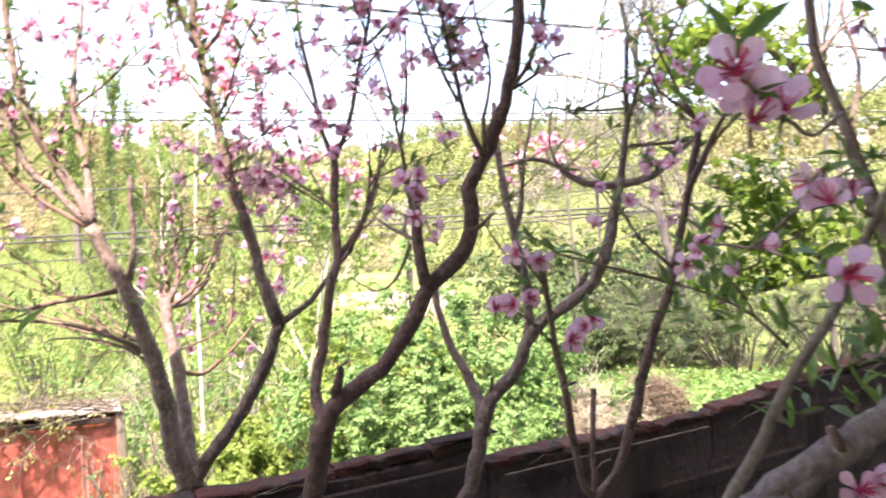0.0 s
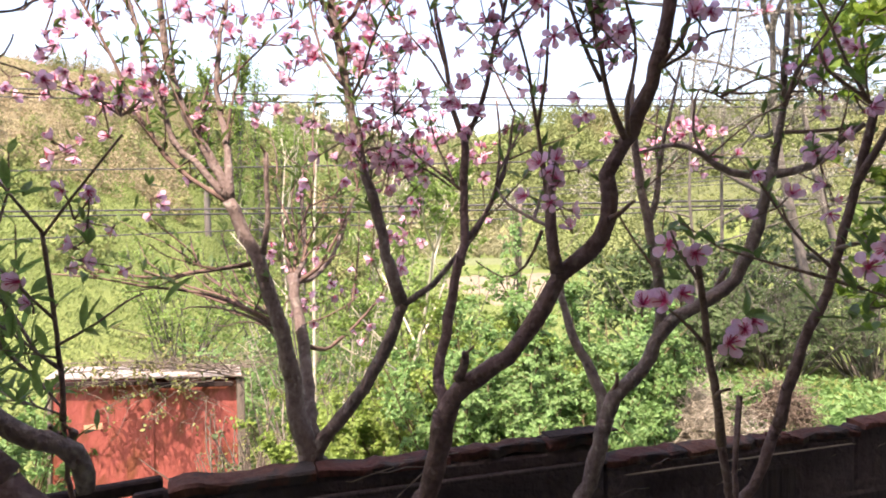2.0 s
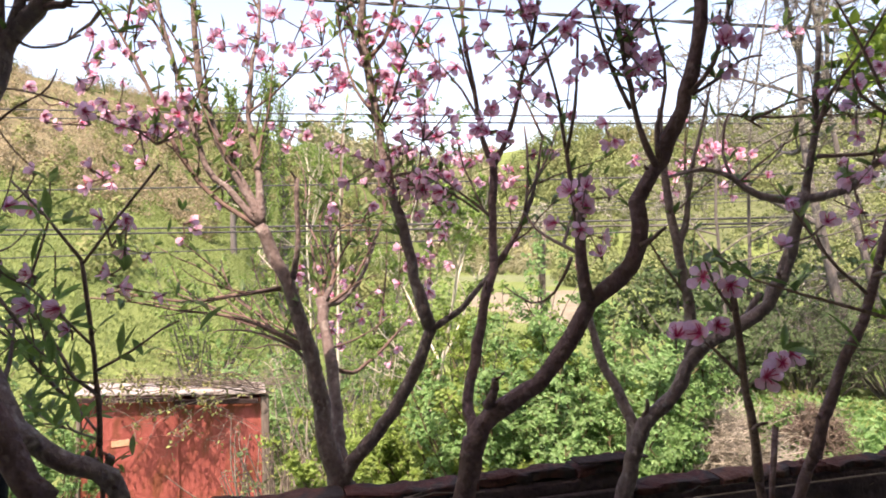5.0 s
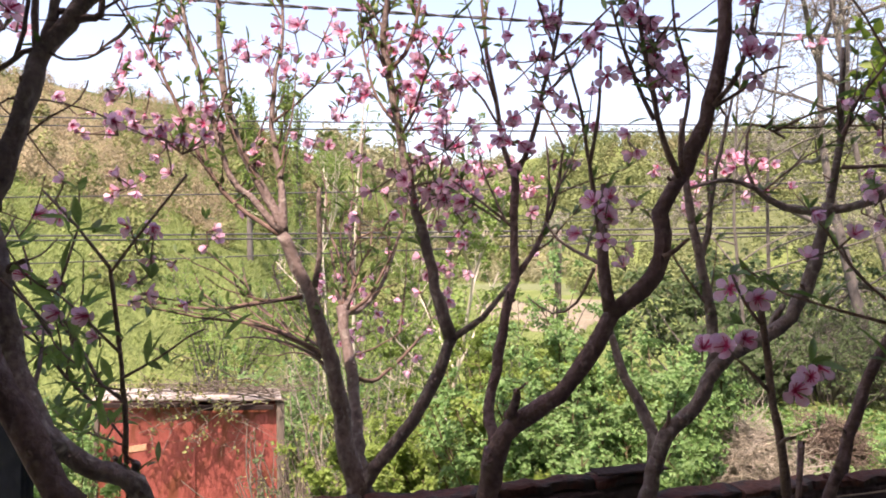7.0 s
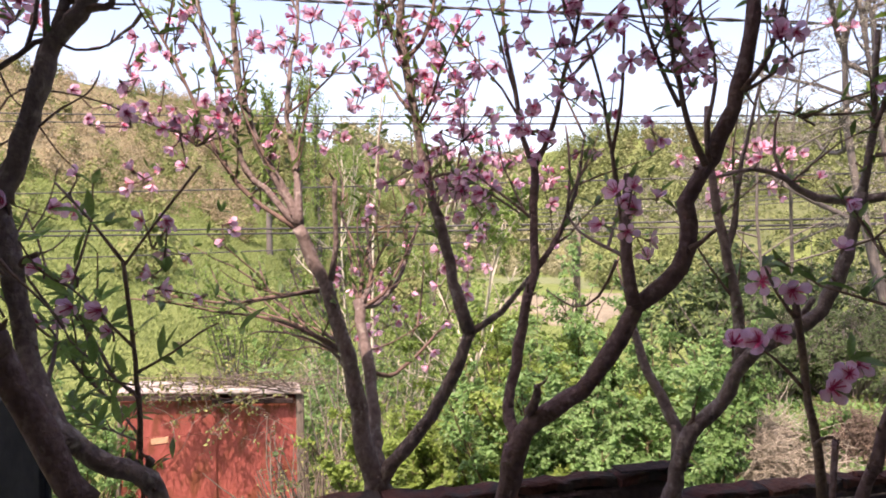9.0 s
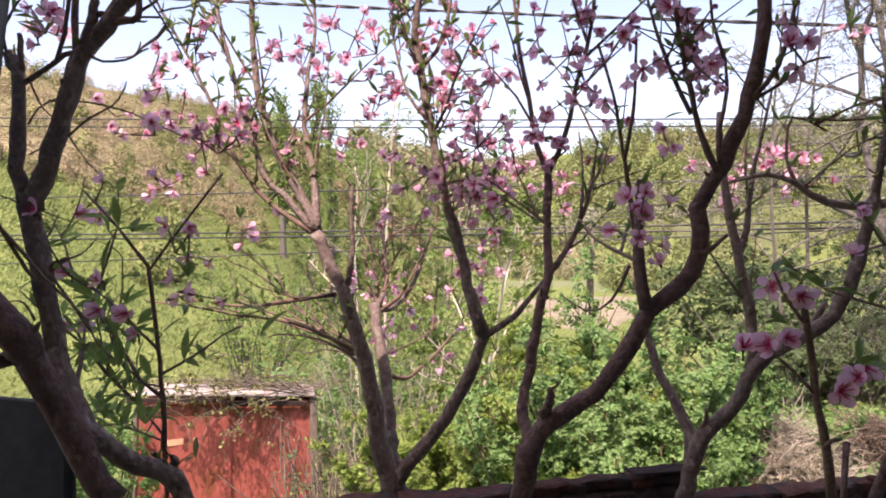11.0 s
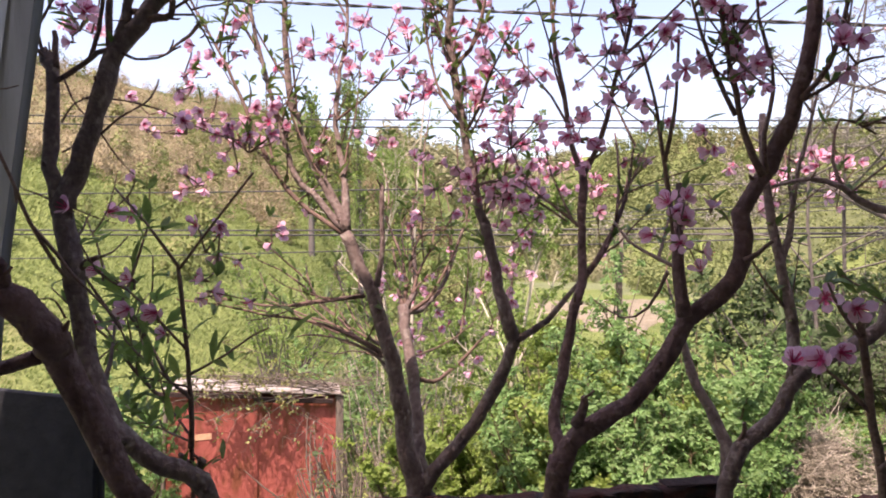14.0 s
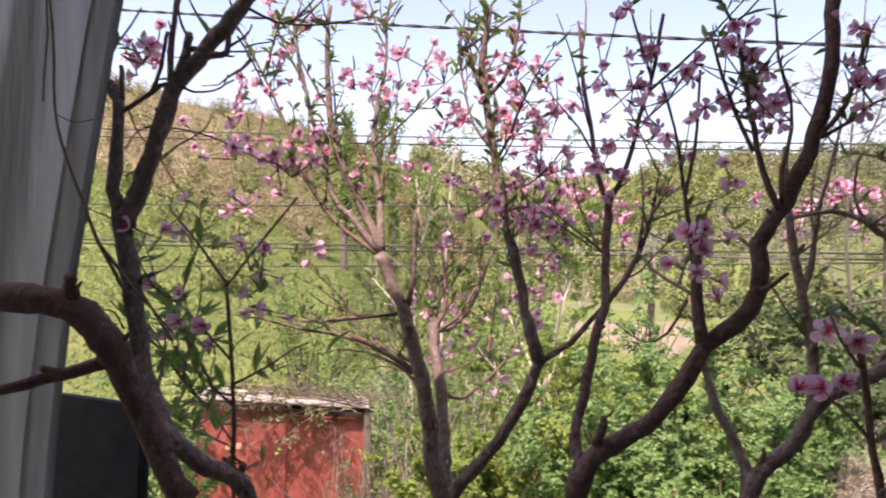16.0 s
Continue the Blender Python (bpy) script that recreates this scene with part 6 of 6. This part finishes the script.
sapling = Tree((-0.587, 0.820, 2.380), "slim dark-stemmed sapling with narrow green leaves and a few blossoms")
sapling.limb("trunk", [(-0.603, 0.839, 2.380), (-0.605, 0.859, 3.489), (-0.587, 0.820, 3.735), (-0.583, 0.810, 3.797)], 0.0041, 0.0030)
sapling.limb("limb", [(-0.583, 0.810, 3.796), (-0.583, 0.807, 3.857), (-0.589, 0.803, 3.945), (-0.598, 0.800, 4.019)], 0.0032, 0.0024, 0.2)
sapling.limb("limb", [(-0.598, 0.800, 4.019), (-0.656, 0.810, 4.071), (-0.717, 0.820, 4.118)], 0.0021, 0.0014, 0.3)
sapling.limb("limb", [(-0.596, 0.800, 4.016), (-0.562, 0.820, 4.073), (-0.521, 0.840, 4.135)], 0.0017, 0.0015, 0.15)
sapling.limb("limb", [(-0.579, 0.800, 3.888), (-0.530, 0.800, 3.914), (-0.493, 0.800, 3.939), (-0.469, 0.800, 3.950)], 0.0017, 0.0010, 0.3)
sapling.limb("limb", [(-0.583, 0.800, 3.917), (-0.642, 0.790, 3.973), (-0.693, 0.780, 4.012)], 0.0017, 0.0010, 0.25)
sapling.limb("limb", [(-0.578, 0.800, 3.859), (-0.643, 0.807, 3.896), (-0.689, 0.813, 3.922), (-0.718, 0.820, 3.966)], 0.0017, 0.0011, 0.35)
sapling.limb("limb", [(-0.579, 0.800, 3.873), (-0.618, 0.800, 3.877), (-0.655, 0.800, 3.880)], 0.0014, 0.0010, 0.3)
sapling.limb("limb", [(-0.593, 0.820, 3.808), (-0.654, 0.852, 3.832), (-0.723, 0.885, 3.852), (-0.794, 0.918, 3.883), (-0.852, 0.950, 3.911)], 0.0016, 0.0010, 0.5)
sapling.limb("limb", [(-0.593, 0.820, 3.801), (-0.680, 0.873, 3.794), (-0.768, 0.927, 3.789), (-0.863, 0.980, 3.805)], 0.0014, 0.0009, 0.5)
sapling.limb("limb", [(-0.588, 0.810, 3.862), (-0.650, 0.840, 3.874), (-0.712, 0.870, 3.904), (-0.750, 0.900, 3.931)], 0.0014, 0.0009, 0.5)
sapling.blossoms((-0.698, 0.780, 4.010, 1), (-0.649, 0.780, 4.001, 1), (-0.663, 0.790, 3.965, 1), (-0.621, 0.790, 3.962, 1), (-0.615, 0.800, 3.935, 1), (-0.622, 0.900, 4.022, 3), (-0.617, 0.900, 3.991, 3), (-0.640, 0.900, 4.047, 3), (-0.759, 0.850, 3.950, 3))
sapling.tufts((-0.775, 0.887, 3.853, 2), (-0.786, 0.929, 3.840, 1), (-0.881, 0.999, 3.876, 1), (-0.745, 0.891, 3.854, 1), (-0.873, 0.987, 3.891, 1), (-0.669, 0.832, 3.855, 2), (-0.876, 0.968, 3.794, 1), (-0.830, 0.978, 3.806, 2), (-0.769, 0.951, 3.861, 2), (-0.832, 0.978, 3.772, 1), (-0.780, 0.866, 3.863, 2), (-0.740, 0.874, 3.847, 2), (-0.733, 0.916, 3.848, 1), (-0.783, 0.943, 3.789, 1), (-0.748, 0.941, 3.781, 1), (-0.751, 0.918, 3.882, 2), (-0.711, 0.858, 3.841, 2), (-0.794, 0.907, 3.910, 2), (-0.758, 0.964, 3.912, 1), (-0.713, 0.897, 3.931, 1))
sapling.tufts((-0.648, 0.800, 4.070, 2), (-0.636, 0.800, 4.059, 1), (-0.469, 0.800, 3.950, 1), (-0.616, 0.800, 3.877, 1), (-0.566, 0.800, 3.924, 1), (-0.552, 0.800, 3.912, 1), (-0.655, 0.800, 3.879, 1), (-0.686, 0.800, 3.908, 1), (-0.664, 0.800, 3.864, 1), (-0.593, 0.800, 4.016, 1), (-0.669, 0.800, 3.940, 1), (-0.643, 0.800, 3.912, 1), (-0.690, 0.800, 3.885, 2), (-0.639, 0.800, 3.848, 2), (-0.619, 0.800, 3.906, 1), (-0.652, 0.800, 3.828, 2), (-0.623, 0.800, 3.817, 1), (-0.670, 0.800, 3.796, 2))

dark_peach = Tree((0.168, 0.640, 2.380), "shaded peach tree with a thick grey limb and large close blossoms")
dark_peach.big = 1.12
dark_peach.limb("trunk", [(0.168, 0.640, 2.380), (0.148, 0.640, 3.080), (0.200, 0.640, 3.690), (0.244, 0.620, 3.791)], 0.028, 0.0115)
dark_peach.limb("limb", [(0.244, 0.620, 3.791), (0.265, 0.616, 3.809), (0.290, 0.612, 3.826), (0.317, 0.608, 3.848), (0.341, 0.604, 3.865), (0.366, 0.600, 3.882)], 0.0130, 0.0131)
dark_peach.limb("limb", [(0.271, 0.600, 3.809), (0.294, 0.602, 3.824), (0.315, 0.605, 3.844)], 0.0068, 0.0058)
dark_peach.limb("limb", [(0.318, 0.600, 3.852), (0.313, 0.600, 3.863), (0.311, 0.600, 3.870)], 0.0047, 0.0031)
dark_peach.limb("limb", [(0.231, 0.600, 3.808), (0.257, 0.572, 3.888), (0.269, 0.544, 3.939), (0.273, 0.516, 3.971), (0.276, 0.488, 4.011), (0.276, 0.460, 4.042)], 0.0052, 0.0028)
dark_peach.limb("limb", [(0.383, 0.750, 4.273), (0.371, 0.720, 4.189), (0.373, 0.690, 4.130), (0.374, 0.660, 4.077), (0.369, 0.630, 4.031), (0.370, 0.600, 3.985)], 0.0042, 0.0058)
dark_peach.limb("limb", [(0.356, 0.650, 4.114), (0.296, 0.580, 4.087), (0.243, 0.510, 4.089), (0.192, 0.440, 4.078)], 0.0020, 0.0010)
dark_peach.limb("limb", [(0.238, 0.500, 4.088), (0.207, 0.460, 4.091), (0.179, 0.420, 4.095)], 0.0013, 0.0009)
dark_peach.limb("limb", [(0.261, 0.460, 4.011), (0.243, 0.440, 4.000), (0.227, 0.420, 3.996)], 0.0016, 0.0011)
dark_peach.blossoms((0.216, 0.400, 3.998, 1), (0.177, 0.420, 4.099, 1), (0.179, 0.430, 4.092, 1), (0.184, 0.420, 4.074, 1), (0.218, 0.460, 4.086, 1), (0.272, 0.520, 4.071, 2), (0.279, 0.550, 4.045, 2), (0.353, 0.620, 3.821, 1), (0.342, 0.620, 3.813, 1), (0.447, 0.750, 4.215, 2))
dark_peach.limb("limb", [(0.328, 0.700, 3.914), (0.303, 0.705, 3.941), (0.278, 0.710, 3.957), (0.252, 0.715, 3.968), (0.231, 0.720, 3.975)], 0.0016, 0.0009, 0.3)
dark_peach.limb("limb", [(0.301, 0.700, 3.941), (0.286, 0.687, 3.962), (0.266, 0.673, 3.981), (0.248, 0.660, 3.990)], 0.0013, 0.0007, 0.3)
dark_peach.tufts((0.241, 0.642, 3.972, 2), (0.242, 0.764, 3.953, 1), (0.266, 0.732, 3.930, 2), (0.254, 0.692, 3.949, 2), (0.232, 0.628, 3.984, 1), (0.276, 0.714, 3.934, 2), (0.232, 0.636, 3.954, 2), (0.257, 0.747, 3.972, 1), (0.289, 0.683, 3.939, 2), (0.329, 0.762, 3.973, 2), (0.224, 0.699, 3.967, 1), (0.265, 0.756, 3.939, 2), (0.203, 0.652, 3.951, 1), (0.229, 0.641, 3.946, 1), (0.272, 0.706, 3.955, 1), (0.270, 0.722, 3.964, 1))
dark_peach.tufts((0.321, 0.600, 4.042, 3), (0.337, 0.600, 3.999, 4), (0.331, 0.650, 3.928, 3), (0.372, 0.650, 3.927, 6), (0.383, 0.700, 3.960, 5), (0.408, 0.700, 3.969, 6), (0.395, 0.750, 3.977, 4), (0.425, 0.750, 3.888, 5), (0.399, 0.750, 3.933, 4), (0.405, 0.800, 3.998, 3), (0.470, 0.800, 3.925, 5), (0.359, 0.650, 4.067, 3), (0.340, 0.700, 3.870, 3), (0.343, 0.650, 3.886, 3), (0.329, 0.700, 3.850, 2), (0.415, 0.700, 4.095, 3), (0.373, 0.650, 3.880, 4))

bright_plum = Tree((1.686, 2.600, 1.900), "plum tree with bright yellow-green leaves and white blossom", 0.0, True)
bright_plum.loose = 0.045
bright_plum.limb("trunk", [(1.686, 2.600, 1.900), (1.686, 2.610, 2.600), (1.636, 2.600, 3.556)], 0.04, 0.028)
bright_plum.limb("limb", [(1.636, 2.600, 3.552), (1.362, 2.525, 3.859), (1.155, 2.450, 4.026), (0.993, 2.375, 4.125), (0.855, 2.300, 4.163)], 0.0249, 0.0060, 0.9)
bright_plum.limb("limb", [(1.636, 2.600, 3.552), (1.503, 2.492, 3.973), (1.337, 2.383, 4.280), (1.142, 2.275, 4.489), (0.956, 2.167, 4.574), (0.781, 2.058, 4.568), (0.617, 1.950, 4.468)], 0.0227, 0.0042, 1.0)
bright_plum.limb("limb", [(1.349, 2.500, 3.861), (1.159, 2.433, 3.833), (0.996, 2.367, 3.806), (0.859, 2.300, 3.780)], 0.0109, 0.0040, 1.2)
bright_plum.limb("limb", [(1.290, 2.300, 4.271), (1.334, 2.300, 4.522), (1.287, 2.300, 4.704), (1.309, 2.300, 4.847)], 0.0100, 0.0040, 0.2)
bright_plum.limb("limb", [(1.104, 2.200, 4.473), (1.211, 2.200, 4.606), (1.315, 2.200, 4.669)], 0.0077, 0.0038, 0.2)
bright_plum.tufts((0.710, 1.950, 4.532, 18), (0.655, 1.950, 4.481, 15), (0.615, 1.950, 4.437, 15), (0.660, 1.950, 4.420, 12), (0.807, 2.000, 4.565, 9), (0.905, 2.050, 4.543, 9), (1.006, 2.100, 4.470, 9), (1.066, 2.200, 4.371, 21), (0.962, 2.300, 4.122, 27), (1.092, 2.350, 4.101, 30), (1.033, 2.350, 3.992, 30), (0.938, 2.350, 3.902, 27))
bright_plum.tufts((0.879, 2.350, 3.811, 27), (1.046, 2.350, 3.842, 27), (1.186, 2.400, 3.986, 27), (0.924, 2.350, 4.034, 24), (1.000, 2.300, 4.175, 18), (1.393, 2.500, 4.017, 21))
bright_plum.blossoms((0.803, 2.200, 4.210, 5), (0.898, 2.200, 4.231, 5), (1.020, 2.200, 4.261, 5), (1.135, 2.250, 4.156, 7), (1.269, 2.300, 4.199, 7), (1.051, 2.200, 4.181, 3), (1.363, 2.300, 4.322, 7), (1.139, 2.200, 4.506, 5), (0.992, 2.200, 4.201, 5), (0.967, 2.200, 4.462, 5), (1.075, 2.200, 4.612, 7), (1.226, 2.200, 4.553, 7), (1.373, 2.300, 4.628, 7), (0.861, 2.200, 4.381, 5), (1.239, 2.300, 4.346, 7))
for some in (tall_peach, forked_peach, slender_peach, peach_shoot, tall_shoot, leaning_peach, dark_peach):
    some.done()
bright_plum.done(PLUM_LEAF, 0.048, 0.026)
sapling.done(SAP_LEAF, 0.038, 0.0098)
